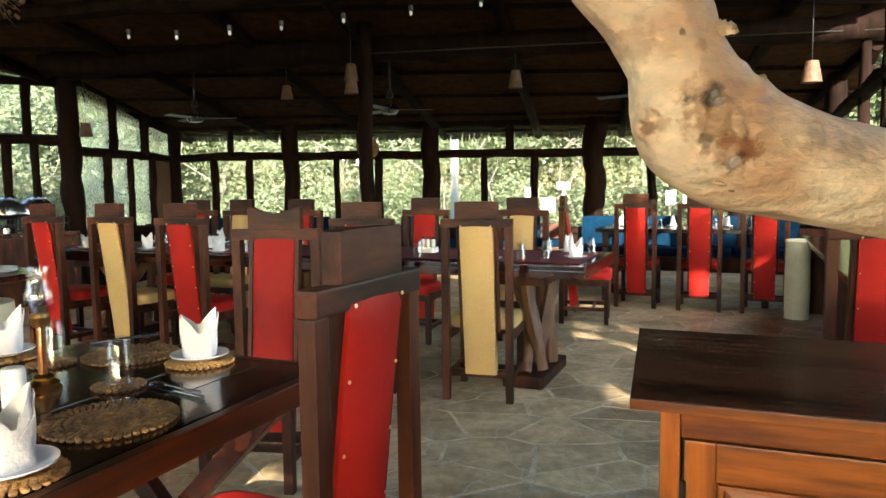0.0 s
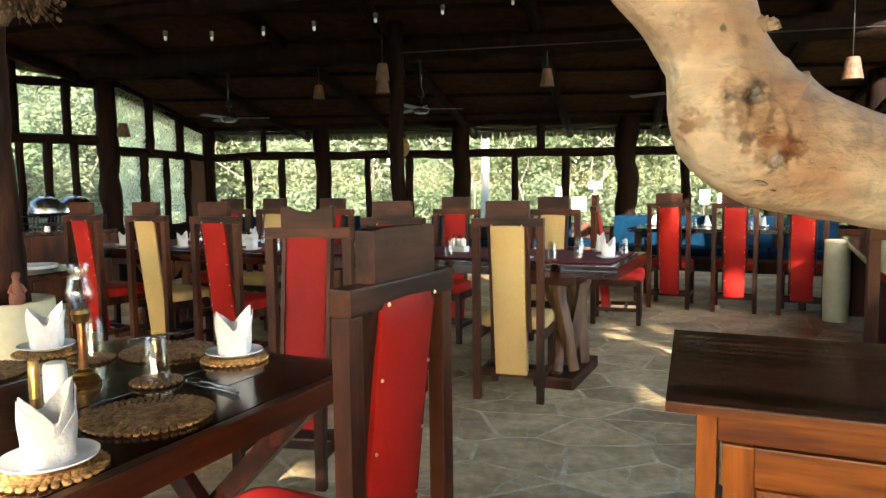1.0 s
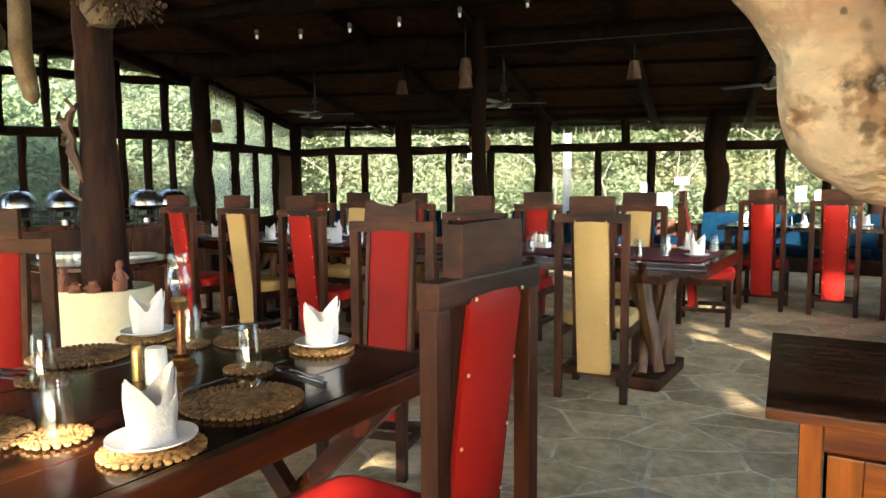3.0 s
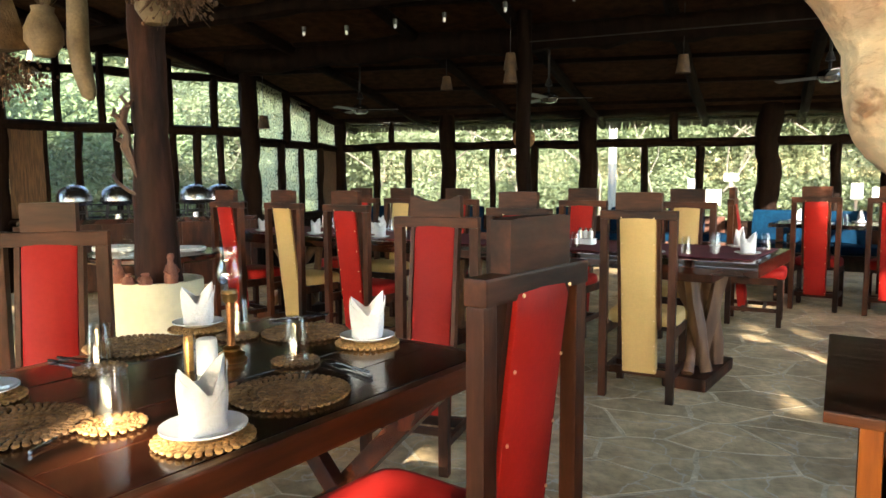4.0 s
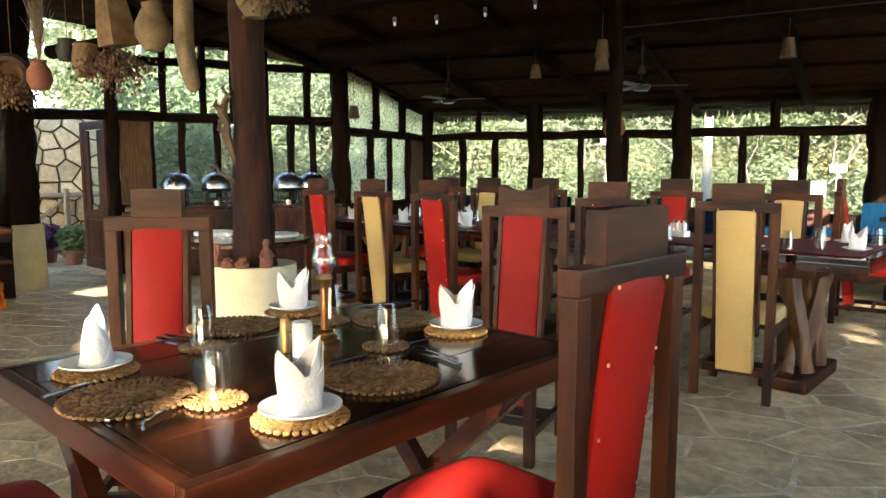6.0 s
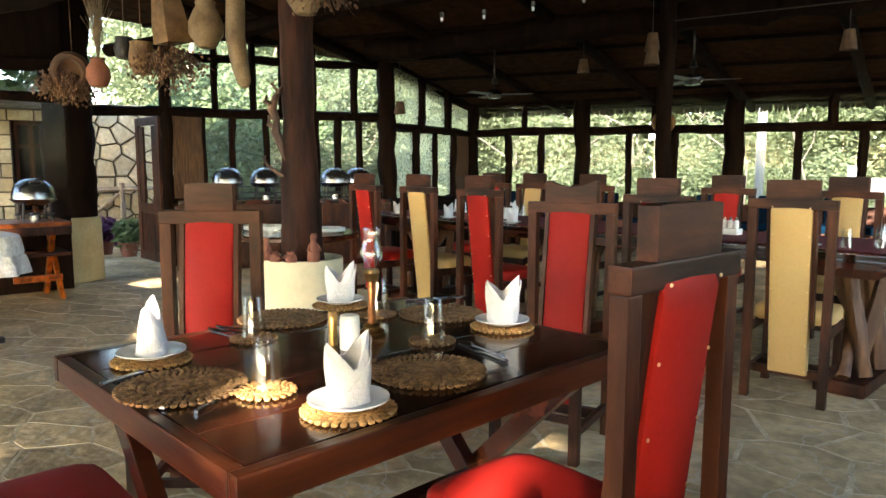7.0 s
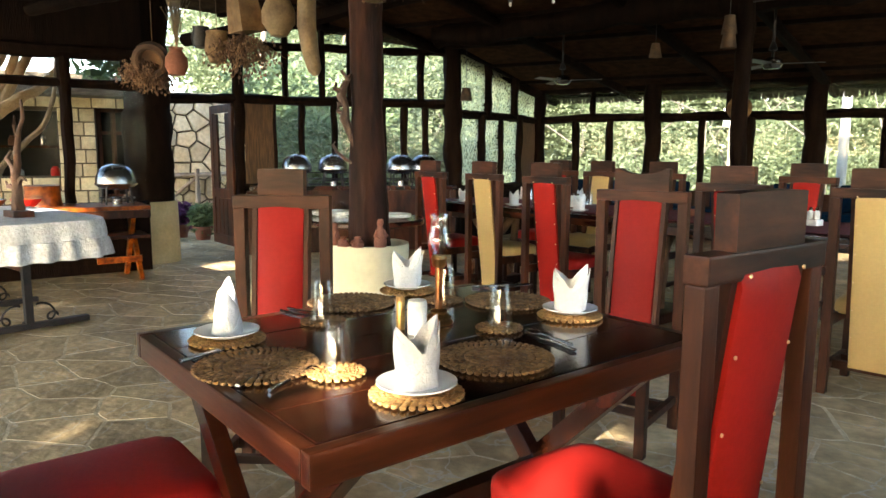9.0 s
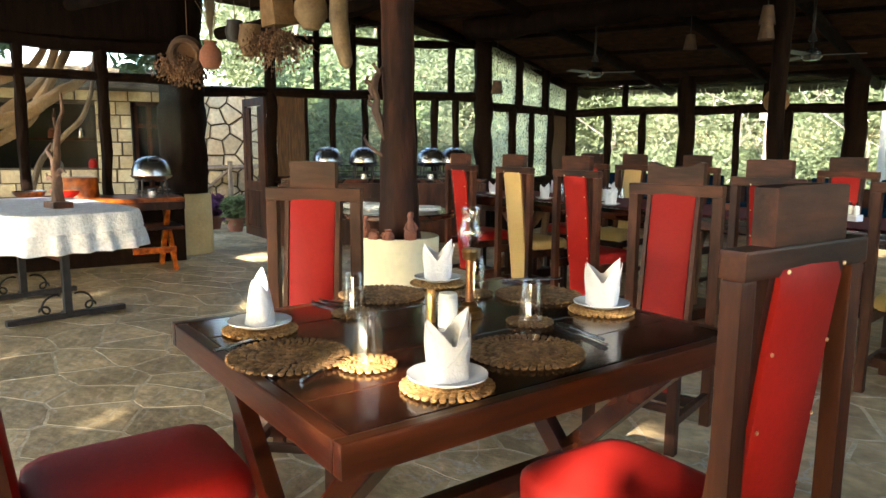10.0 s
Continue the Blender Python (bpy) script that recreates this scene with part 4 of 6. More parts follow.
def tumbler(h=0.105, r=0.034):
    bm = lathe(B(), [(r, 0.0), (r * 0.72, h * 0.97), (r * 0.68, h), (0, h), (0, h - 0.012), (r * 0.64, h - 0.012), (r - 0.0025, 0.0), (r, 0.0)], 24)
    return thing("tumbler", "clear glass tumbler standing upside down", "glass", bm=bm, mat="glass")


def oil_lamp():
    t = thing("table_lamp", "brass table oil lamp with glass chimney", "lamp")
    part("base", lathe(B(), [(0, 0), (0.036, 0), (0.038, 0.006), (0.031, 0.013), (0.033, 0.019), (0.02, 0.027), (0.022, 0.034), (0.011, 0.040), (0, 0.040)], 28), "brass", t)
    part("stem", lathe(B(), [(0, 0.04), (0.0105, 0.04), (0.0095, 0.09), (0.0105, 0.148), (0, 0.148)], 18), "copper", t, "copper-coloured stem")
    part("burner", lathe(B(), [(0, 0.148), (0.015, 0.148), (0.019, 0.155), (0.019, 0.166), (0.022, 0.170), (0.018, 0.178), (0, 0.178)], 24), "brass", t)
    out = [(0.017, 0.176), (0.020, 0.185), (0.031, 0.205), (0.033, 0.219), (0.026, 0.240), (0.022, 0.262), (0.027, 0.283)]
    part("chimney", lathe(B(), out + [(r - 0.0016, z) for r, z in out[::-1]], 28), "glass", t, "clear glass chimney")
    return t


def shaker(h, r, mat, top, label):
    t = thing("shaker", label, "shaker")
    part("body", lathe(B(), [(0, 0), (r, 0), (r, h * 0.8), (r * 0.94, h * 0.83), (0, h * 0.83)], 20), mat, t)
    part("cap", lathe(B(), [(r * 0.98, h * 0.83), (r, h * 0.86), (r * 0.9, h * 0.97), (r * 0.5, h), (0, h)], 20), top, t)
    return t


def spoon():
    bm = B()
    tube(bm, [(0, 0, 0.003), (0.05, 0, 0.004), (0.09, 0, 0.006), (0.115, 0, 0.005)], [0.004, 0.003, 0.0022, 0.003], 6)
    bmesh.ops.create_icosphere(bm, subdivisions=2, radius=1, matrix=pose(0.138, 0, 0.005) @ Matrix.Diagonal((0.026, 0.016, 0.004, 1)))
    return thing("spoon", "steel table spoon lying on the table", "spoon", bm=bm, mat="steel")


def fork():
    bm = B()
    tube(bm, [(0, 0, 0.003), (0.06, 0, 0.004), (0.10, 0, 0.006), (0.125, 0, 0.005)], [0.004, 0.003, 0.0025, 0.006], 6)
    for k in range(4):
        y = (k - 1.5) * 0.0052
        tube(bm, [(0.122, y * 0.8, 0.005), (0.145, y, 0.003), (0.168, y, 0.006)], 0.0016, 5)
    return thing("fork", "steel fork lying on the table", "fork", bm=bm, mat="steel")


def knife():
    bm = box(B(), (0.05, 0, 0.004), (0.10, 0.012, 0.007), bevel=0.003)
    box(bm, (0.145, 0.002, 0.003), (0.10, 0.016, 0.002), bevel=0.0008)
    return thing("knife", "steel knife lying on the table", "knife", bm=bm, mat="steel")


M["copper"] = material("copper", (0.50, 0.22, 0.10), 0.3, 1.0, second=(0.35, 0.14, 0.06), scale=14, bump=0.05)


def put(proto, x, y, z, turn=0.0, used=set()):
    """Stands the first of a kind here, or a copy of it."""
    m = pose(x, y, z, 0, 0, turn)
    if proto.name in used:
        return copy_thing(proto, m)
    used.add(proto.name)
    proto.matrix_basis = m
    return proto


P_MAT = woven_mat("charger_mat", 0.125, "woven", "round woven place mat with a beaded rim")
P_COAST = woven_mat("plate_mat", 0.085, "straw", "round straw mat with a beaded rim under a plate")
P_SMALL = woven_mat("coaster", 0.056, "straw", "small round straw coaster with a beaded rim")
P_SMALLD = woven_mat("coaster", 0.056, "woven", "small round brown woven coaster")
P_PLATE, P_NAP, P_GLASS = plate(), napkin(), tumbler()
P_SPOON, P_FORK, P_KNIFE = spoon(), fork(), knife()
for group, things in (("place mats", (P_MAT,)), ("plate mats", (P_COAST,)), ("coasters", (P_SMALL, P_SMALLD)), ("side plates", (P_PLATE,)), ("napkins", (P_NAP,)),
                      ("tumblers", (P_GLASS,)), ("cutlery", (P_SPOON, P_FORK, P_KNIFE))):
    for o in things:
        tagged(o, group=group)
Z1 = TABLE_Z + 0.0005
for i, (x, y) in enumerate(((-1.06, 1.045), (-0.657, 1.335), (-1.251, 1.640), (-0.862, 1.885))):
    put(P_MAT, x, y, Z1, 40 * i)
for i, (x, y, a) in enumerate(((-1.262, 1.165, 125), (-0.690, 1.062, 62), (-1.20, 1.87, 30), (-0.642, 1.795, 22))):
    put(P_COAST, x, y, Z1, 25 * i)
    put(P_PLATE, x, y, Z1 + 0.0145)
    put(P_NAP, x, y, Z1 + 0.0195, a)
for x, y in ((-0.890, 1.088),):
    put(P_SMALL, x, y, Z1)
for i, (x, y) in enumerate(((-1.177, 1.415), (-0.753, 1.575), (-1.030, 1.795))):
    put(P_SMALLD, x, y, Z1, 30 * i)
for x, y in ((-0.893, 1.094), (-1.180, 1.42), (-0.755, 1.585), (-1.028, 1.805)):
    put(P_GLASS, x, y, Z1 + 0.0085)
put(oil_lamp(), -0.914, 1.555, Z1)
put(shaker(0.085, 0.024, "salt", "salt", "round white shaker beside the lamp"), -0.912, 1.442, Z1)
put(shaker(0.086, 0.0115, "brass", "straw", "slim brass toothpick holder beside the lamp"), -0.968, 1.455, Z1)
for proto, x, y, a in ((P_SPOON, -0.935, 0.945, 95), (P_KNIFE, -1.00, 0.93, 97), (P_SPOON, -0.545, 1.515, 151), (P_KNIFE, -0.525, 1.475, 146),
                       (P_FORK, -1.36, 1.46, -10), (P_SPOON, -1.36, 1.49, -6), (P_KNIFE, -1.05, 2.03, 40), (P_FORK, -1.03, 2.06, 40), (P_KNIFE, -1.218, 0.99, 86)):
    put(proto, x, y, Z1, a)


# ---- long table with a maroon runner ----
LT = pose(0.80, 3.93, 0, 0, 0, 157)
lt = thing("long_table", "long dark wooden dining table on rough log trestles", "table", LT)
LEN, WID = 4.55, 0.98
for k in range(5):
    part("plank", box(B(), (LEN / 2, -WID * (k + 0.5) / 5, TABLE_Z - 0.02), (LEN, WID / 5 - 0.002, 0.035), bevel=0.003), "table", lt)
part("edge_board", box(B(), (LEN / 2, -0.012, TABLE_Z - 0.055), (LEN, 0.03, 0.05), bevel=0.004), "table", lt)
part("edge_board", box(B(), (LEN / 2, -WID + 0.012, TABLE_Z - 0.055), (LEN, 0.03, 0.05), bevel=0.004), "table", lt)
part("end_board", box(B(), (0.015, -WID / 2, TABLE_Z - 0.055), (0.03, WID - 0.06, 0.05), bevel=0.004), "table", lt)
part("end_board", box(B(), (LEN - 0.015, -WID / 2, TABLE_Z - 0.055), (0.03, WID - 0.06, 0.05), bevel=0.004), "table", lt)
for i, x in enumerate((0.42, 2.27, 4.1)):
    part("foot_block", box(B(), (x, -WID / 2, 0.04), (0.26, 0.66, 0.08), bevel=0.02), "chair", lt)
    part("top_block", box(B(), (x, -WID / 2, TABLE_Z - 0.10), (0.30, 0.7, 0.09), bevel=0.008), "chair", lt)
    random.seed(40 + i)
    for k in range(6):
        y0, y1 = -WID / 2 + (k - 2.5) * 0.115, -WID / 2 + (2.5 - k) * 0.10 * (1 if k % 2 else -1)
        x0 = x + random.uniform(-0.12, 0.12)
        part("log", timber(B(), (x0, y0, 0.09), (x + random.uniform(-0.1, 0.1), y1, TABLE_Z - 0.14), random.uniform(0.034, 0.048), k + 7 * i, wobble=0.35), "rough", lt)
thing("table_runner", "maroon cloth laid along the long table", "table runner", LT, bm=box(B(), (LEN / 2, -WID / 2, TABLE_Z + 0.0035), (LEN - 0.12, WID - 0.22, 0.006), bevel=0.002), mat="runner")


def on_long(x, y):
    v = LT @ Vector((x, y, 0))
    return v.x, v.y


ZL = TABLE_Z + 0.001
random.seed(5)
for row, (y, seats) in enumerate(((-0.07, (0.62, 1.33, 2.75, 3.45, 4.1)), (-WID + 0.07, (0.28, 1.0, 1.9, 2.6, 3.3, 4.0)))):
    for x in seats:
        put(P_PLATE, *on_long(x, y * 1.0 + (0.09 if row else -0.09)), ZL + 0.0065)
        put(P_NAP, *on_long(x, y + (0.09 if row else -0.09)), ZL + 0.0125, random.uniform(0, 90))
        put(P_GLASS, *on_long(x - 0.17, y + (0.17 if row else -0.17)), ZL + 0.0065)
        put(P_FORK, *on_long(x + 0.13, y + (0.04 if row else -0.04)), ZL, 160 + random.uniform(-8, 8))
        put(P_KNIFE, *on_long(x - 0.1, y + (0.03 if row else -0.03)), ZL, 160 + random.uniform(-8, 8))
put(P_PLATE, *on_long(0.14, -0.40), ZL + 0.0065)
put(P_NAP, *on_long(0.14, -0.40), ZL + 0.0125, 10)
put(P_GLASS, *on_long(0.32, -0.36), ZL + 0.0065)
put(P_GLASS, *on_long(0.40, -0.72), ZL + 0.0065)
put(thing("small_bowl", "small brown clay bowl on the long table", "bowl", bm=lathe(B(), [(0, 0.004), (0.04, 0), (0.055, 0.02), (0.06, 0.045), (0.055, 0.045), (0.04, 0.015), (0, 0.01)], 24), mat="clay"), *on_long(2.0, -0.5), ZL + 0.0065)
P_CRUET = thing("cruet_stand", "white cruet stand with small steel-topped bottles", "cruet stand")
part("tray", box(B(), (0, 0, 0.02), (0.13, 0.07, 0.04), bevel=0.006), "china", P_CRUET)
for k in range(3):
    b_ = part("bottle", lathe(B(), [(0, 0.04), (0.017, 0.04), (0.017, 0.085), (0.008, 0.095), (0, 0.095)], 14, ((k - 1) * 0.04, 0, 0)), "salt", P_CRUET)
    part("stopper", lathe(B(), [(0.009, 0.093), (0.01, 0.11), (0, 0.113)], 12, ((k - 1) * 0.04, 0, 0)), "steel", b_)
put(P_CRUET, *on_long(3.05, -0.45), ZL + 0.0065, 160)
put(P_CRUET, *on_long(1.2, -0.5), ZL + 0.0065, 150)

# ---- corner table with the bench ----
CT = pose(1.80, 7.92, 0, 0, 0, -24)
ct = thing("corner_table", "dark wooden table set with white napkins", "table", CT)
for k in range(4):
    part("plank", box(B(), (0.9, -0.36 + 0.18 * k + 0.09, TABLE_Z - 0.02), (1.8, 0.178, 0.04), bevel=0.003), "table", ct)
for x in (0.1, 1.7):
    for y in (-0.28, 0.28):
        part("leg", box(B(), (x, y, (TABLE_Z - 0.04) / 2), (0.07, 0.07, TABLE_Z - 0.04), bevel=0.004), "table", ct)
    part("end_rail", box(B(), (x, 0, TABLE_Z - 0.08), (0.04, 0.5, 0.08), bevel=0.003), "table", ct)
for i, (x, y) in enumerate(((0.16, 0.2), (0.5, -0.2), (0.75, 0.2), (1.05, -0.2), (1.3, 0.2), (1.6, -0.2), (1.65, 0.2))):
    v = CT @ Vector((x, y, 0))
    put(P_PLATE, v.x, v.y, ZL)
    put(P_NAP, v.x, v.y, ZL + 0.006, 30 * i)
    w = CT @ Vector((x + 0.15, y * 0.5, 0))
    if i % 2:
        put(P_GLASS, w.x, w.y, ZL)


def bench(at, length, label):
    b_ = thing("bench", label, "bench", at)
    part("seat_board", box(B(), (length / 2, 0, 0.38), (length, 0.48, 0.04), bevel=0.004), "chair", b_)
    part("back_board", box(B(), (length / 2, 0.25, 0.45), (length, 0.03, 0.55), bevel=0.004), "chair", b_)
    for k in range(int(length / 0.9) + 2):
        x = 0.06 + k * (length - 0.12) / (int(length / 0.9) + 1)
        part("leg", box(B(), (x, 0, 0.18), (0.06, 0.4, 0.36), bevel=0.004), "chair", b_)
    return b_


def cushion(w, d, h, at, label, group):
    bm = box(B(), (0, 0, 0), (w, d, h), bevel=min(h, d) * 0.32)
    bmesh.ops.subdivide_edges(bm, edges=bm.edges[:], cuts=1, use_grid_fill=True)
    for v in bm.verts:
        v.co += 0.02 * Vector((noise.noise(v.co * 6), noise.noise(v.co * 6 + Vector((4, 0, 0))), noise.noise(v.co * 6 + Vector((0, 4, 0)))))
    for f_ in bm.faces:
        f_.smooth = True
    return thing("cushion", label, "cushion", at, group, bm=bm, mat="blue")


BT = CT @ pose(-0.55, 0.95, 0)
bench(BT, 2.9, "wooden bench with blue cushions behind the corner table")
for k in range(3):
    cushion(0.92, 0.48, 0.10, BT @ pose(0.5 + 0.94 * k, -0.02, 0.455), "flat blue seat cushion on the bench", "seat cushions")
for k in range(4):
    cushion(0.56, 0.16, 0.38, BT @ pose(0.36 + 0.66 * k, 0.14, 0.68, -12, 0, (-5, 4, -3, 6)[k]), "blue back cushion leaning on the bench", "back cushions")
BW = pose(-3.9, 10.30, 0, 0, 0, BACK.turn)
bench(BW, 5.6, "long wooden bench under the windows")
for k in range(6):
    cushion(0.9, 0.46, 0.10, BW @ pose(0.5 + 0.93 * k, -0.02, 0.455), "flat blue seat cushion on the bench", "seat cushions")
for k in range(7):
    cushion(0.5, 0.15, 0.36, BW @ pose(0.4 + 0.78 * k, 0.13, 0.67, -12, 0, (3, -5, 6, -2, 5, -4, 2)[k]), "blue back cushion leaning on the bench", "back cushions")

# ---- sideboard ----
SB = pose(0.386, 1.270, 0, 0, 0, -22)
sb = thing("sideboard", "varnished wooden sideboard with a dark polished top", "sideboard", SB)
SH = 0.85
bm = box(B(), (0.51, 0.32, SH - 0.010), (1.10, 0.67, 0.020), bevel=0.003)
for v in bm.verts:
    v.co.x -= 0.085 * (v.co.y + 0.015)       # the top is not quite square
part("top", bm, "sidetop", sb, "dark polished top")
part("top_edge", box(B(), (0.51, -0.0185, SH - 0.0105), (1.10, 0.006, 0.0195), bevel=0.0025), "orange", sb, "lighter worn front edge")
part("moulding", box(B(), (0.515, 0.325, SH - 0.0245), (1.045, 0.63, 0.009), bevel=0.003), "orange", sb)
for x in (0.018, 1.010):
    part("side_panel", box(B(), (x, 0.34, 0.41), (0.02, 0.56, 0.82), bevel=0.003), "sidetop", sb)
part("back_panel", box(B(), (0.514, 0.61, 0.41), (0.96, 0.02, 0.80)), "sidetop", sb)
for x in (0.030, 0.9945):
    part("corner_stile", box(B(), (x, 0.04, 0.41), (0.036, 0.035, 0.82), bevel=0.004), "orange_upright", sb)
part("top_rail", box(B(), (0.512, 0.040, 0.7965), (0.926, 0.034, 0.049), bevel=0.003), "orange", sb)
part("plinth", box(B(), (0.512, 0.05, 0.05), (0.926, 0.03, 0.10), bevel=0.003), "orange", sb)
for k in range(2):
    x0 = 0.282 + 0.462 * k
    d = part("door", box(B(), (x0, 0.040, 0.437), (0.452, 0.012, 0.664), bevel=0.002), "orange", sb)
    for x, z, w, h in ((x0 - 0.1985, 0.437, 0.055, 0.664), (x0 + 0.1985, 0.437, 0.055, 0.664), (x0, 0.7315, 0.341, 0.075), (x0, 0.1425, 0.341, 0.075)):
        part("door_frame", box(B(), (x, 0.030, z), (w, 0.022, h), bevel=0.004), "orange_upright" if h > w else "orange", d)
    bm = B()
    rings = []
    for ins, y in ((0.002, 0.036), (0.006, 0.024), (0.014, 0.023), (0.018, 0.0335), (0.055, 0.025)):
        rings.append([bm.verts.new((x0 + sx * (0.1705 - ins), y, 0.437 + sz * (0.257 - ins))) for sx, sz in ((-1, -1), (1, -1), (1, 1), (-1, 1))])
    for r0, r1 in zip(rings, rings[1:]):
        for q in range(4):
            bm.faces.new((r0[q], r0[(q + 1) % 4], r1[(q + 1) % 4], r1[q]))
    bm.faces.new(rings[-1])
    part("raised_panel", bm, "orange", d)
    for z in (0.66, 0.24):
        part("hinge", lathe(B(), [(0, -0.03), (0.006, -0.03), (0.006, 0.03), (0, 0.03)], 8, (x0 + (-0.228 if k == 0 else 0.228), 0.020, z)), "iron", d)


# ---- trunk column in its planter ----
CX, CY = -2.325, 3.30
col = thing("trunk_column", "reddish brown tree trunk column rising from a round planter", "column", kind="structure")
part("trunk", tube(B(), [(CX + 0.012 * math.sin(z * 2.3), CY + 0.01 * math.cos(z * 3.1), z) for z in [0.5 + 0.11 * k for k in range(29)]],
                   [0.135 - 0.045 * min(1, (k * 0.11) / 0.9) + 0.012 * noise.noise(Vector((k * 0.6, 3, 0))) for k in range(29)], 18, 0.10, 11), "trunk", col)
planter = thing("round_planter", "round cream plaster planter at the foot of the column", "planter", pose(CX, CY, 0),
                bm=lathe(B(), [(0, 0), (0.215, 0), (0.222, 0.35), (0.23, 0.70), (0.228, 0.722), (0.195, 0.722), (0.16, 0.66), (0.10, 0.65), (0.10, 0.64), (0, 0.64)], 36), mat="cream")
for i, (a, h) in enumerate(((-150, 0.085), (-122, 0.125), (-97, 0.055), (-72, 0.06), (-38, 0.155))):
    bm = B()
    x, y = 0.208 * math.cos(radians(a)), 0.208 * math.sin(radians(a))
    lathe(bm, [(0, 0), (0.034, 0), (0.036, h * 0.25), (0.022, h * 0.6), (0.014, h * 0.74), (0.019, h * 0.86), (0.014, h * 0.97), (0, h)], 12)
    for s in (-1, 1):
        tube(bm, [(0.02 * s, 0, h * 0.6), (0.034 * s, -0.012, h * 0.4), (0.012 * s, -0.03, h * 0.3)], 0.008, 6)
    for v in bm.verts:
        v.co += 0.006 * Vector((noise.noise(v.co * 30 + Vector((i, 0, 0))), noise.noise(v.co * 30 + Vector((0, i, 0))), 0))
    thing("clay_figurine", "small terracotta figure on the planter rim", "figurine", pose(CX + x, CY + y, 0.722, 0, 0, a + 90), "clay figurines", bm=bm, mat="clay")
bm = B()
tube(bm, [(-2.385, 3.20, 1.26), (-2.405, 3.19, 1.34), (-2.435, 3.18, 1.42), (-2.42, 3.18, 1.48), (-2.455, 3.18, 1.54), (-2.44, 3.19, 1.60), (-2.40, 3.20, 1.66)],
     [0.012, 0.020, 0.027, 0.018, 0.022, 0.017, 0.008], 10, 0.9, 3)
tube(bm, [(-2.43, 3.18, 1.44), (-2.475, 3.17, 1.46), (-2.465, 3.17, 1.50), (-2.43, 3.18, 1.50)], [0.012, 0.016, 0.013, 0.009], 8, 0.7, 4)
tube(bm, [(-2.45, 3.18, 1.56), (-2.49, 3.17, 1.585), (-2.48, 3.17, 1.615)], [0.014, 0.014, 0.006], 8, 0.6, 5)
tube(bm, [(-2.41, 3.19, 1.62), (-2.45, 3.18, 1.675), (-2.425, 3.19, 1.70)], [0.012, 0.010, 0.005], 8, 0.6, 6)
tube(bm, [(-2.39, 3.20, 1.17), (-2.43, 3.18, 1.195), (-2.475, 3.16, 1.235), (-2.495, 3.15, 1.275), (-2.48, 3.15, 1.29)], [0.010, 0.010, 0.009, 0.008, 0.004], 8, 0.3, 7)
thing("driftwood", "gnarled piece of driftwood fixed to the trunk column", "driftwood", Matrix.Translation((0.028, 0.015, 0)), bm=bm, mat="driftwood")

# round stand behind the column with plates and a jar
RS = pose(-2.78, 3.92, 0)
rs = thing("serving_stand", "dark round serving stand behind the column", "stand", RS)
part("top", lathe(B(), [(0, 0.755), (0.40, 0.755), (0.41, 0.765), (0.41, 0.785), (0.40, 0.795), (0, 0.795)], 36), "table", rs)
part("leg", lathe(B(), [(0, 0), (0.22, 0), (0.2, 0.03), (0.05, 0.06), (0.045, 0.7), (0.12, 0.755), (0, 0.755)], 24), "table", rs)
P_BIG = thing("dinner_plate", "large white china plate stacked on the stand", "plate", group="dinner plates",
              bm=lathe(B(), [(0, 0.002), (0.085, 0.0), (0.09, 0.002), (0.135, 0.016), (0.135, 0.020), (0.09, 0.007), (0, 0.006)], 36), mat="china")
for x, y, n_ in ((-0.24, -0.05, 4), (0.2, 0.02, 3)):
    for k in range(n_):
        put(P_BIG, -2.78 + x, 3.92 + y, 0.796 + 0.0065 * k)
jar = thing("glass_jar", "clear glass jar with a knobbed lid", "jar", pose(-2.74, 3.60, 0.796))
part("body", lathe(B(), [(0, 0), (0.045, 0), (0.05, 0.02), (0.05, 0.075), (0.035, 0.09), (0.033, 0.09), (0.046, 0.075), (0.046, 0.02), (0, 0.006)], 24), "glass", jar)
part("lid", lathe(B(), [(0, 0.091), (0.04, 0.091), (0.036, 0.102), (0.012, 0.108), (0.018, 0.122), (0, 0.128)], 24), "glass", jar)

# ---- hanging gourds, baskets and dried plants ----
thing("hanging_pole", "dark round pole from which gourds and baskets hang", "pole", kind="structure", mat="log", bm=timber(B(), (-5.6, 3.45, 2.33), (-2.2, 3.36, 2.40), 0.055, 301))


def hung(name, label, category, bm, mat, x, z, top, y=3.4, group="hanging things"):
    t = thing(name, label, category, pose(x, y, z), group)
    part("body", bm, mat, t)
    part("cord", tube(B(), [(0, 0, top), (0, 0, 2.36 - z)], 0.003, 5), "dried", t)
    return t


hung("clay_pot", "round terracotta pot hanging from the pole", "pot",
     lathe(B(), [(0, -0.095), (0.05, -0.085), (0.075, -0.03), (0.07, 0.03), (0.045, 0.065), (0.04, 0.08), (0.05, 0.095), (0.038, 0.095), (0.03, 0.06), (0, 0.05)], 22), "clay", -3.94, 1.83, 0.09)
hung("gourd_pot", "brown gourd pot hanging from the pole", "pot",
     lathe(B(), [(0, -0.105), (0.05, -0.095), (0.078, -0.02), (0.075, 0.03), (0.066, 0.08), (0.07, 0.10), (0.055, 0.1), (0.05, 0.02), (0, 0.0)], 22), "basket", -3.56, 1.90, 0.09)
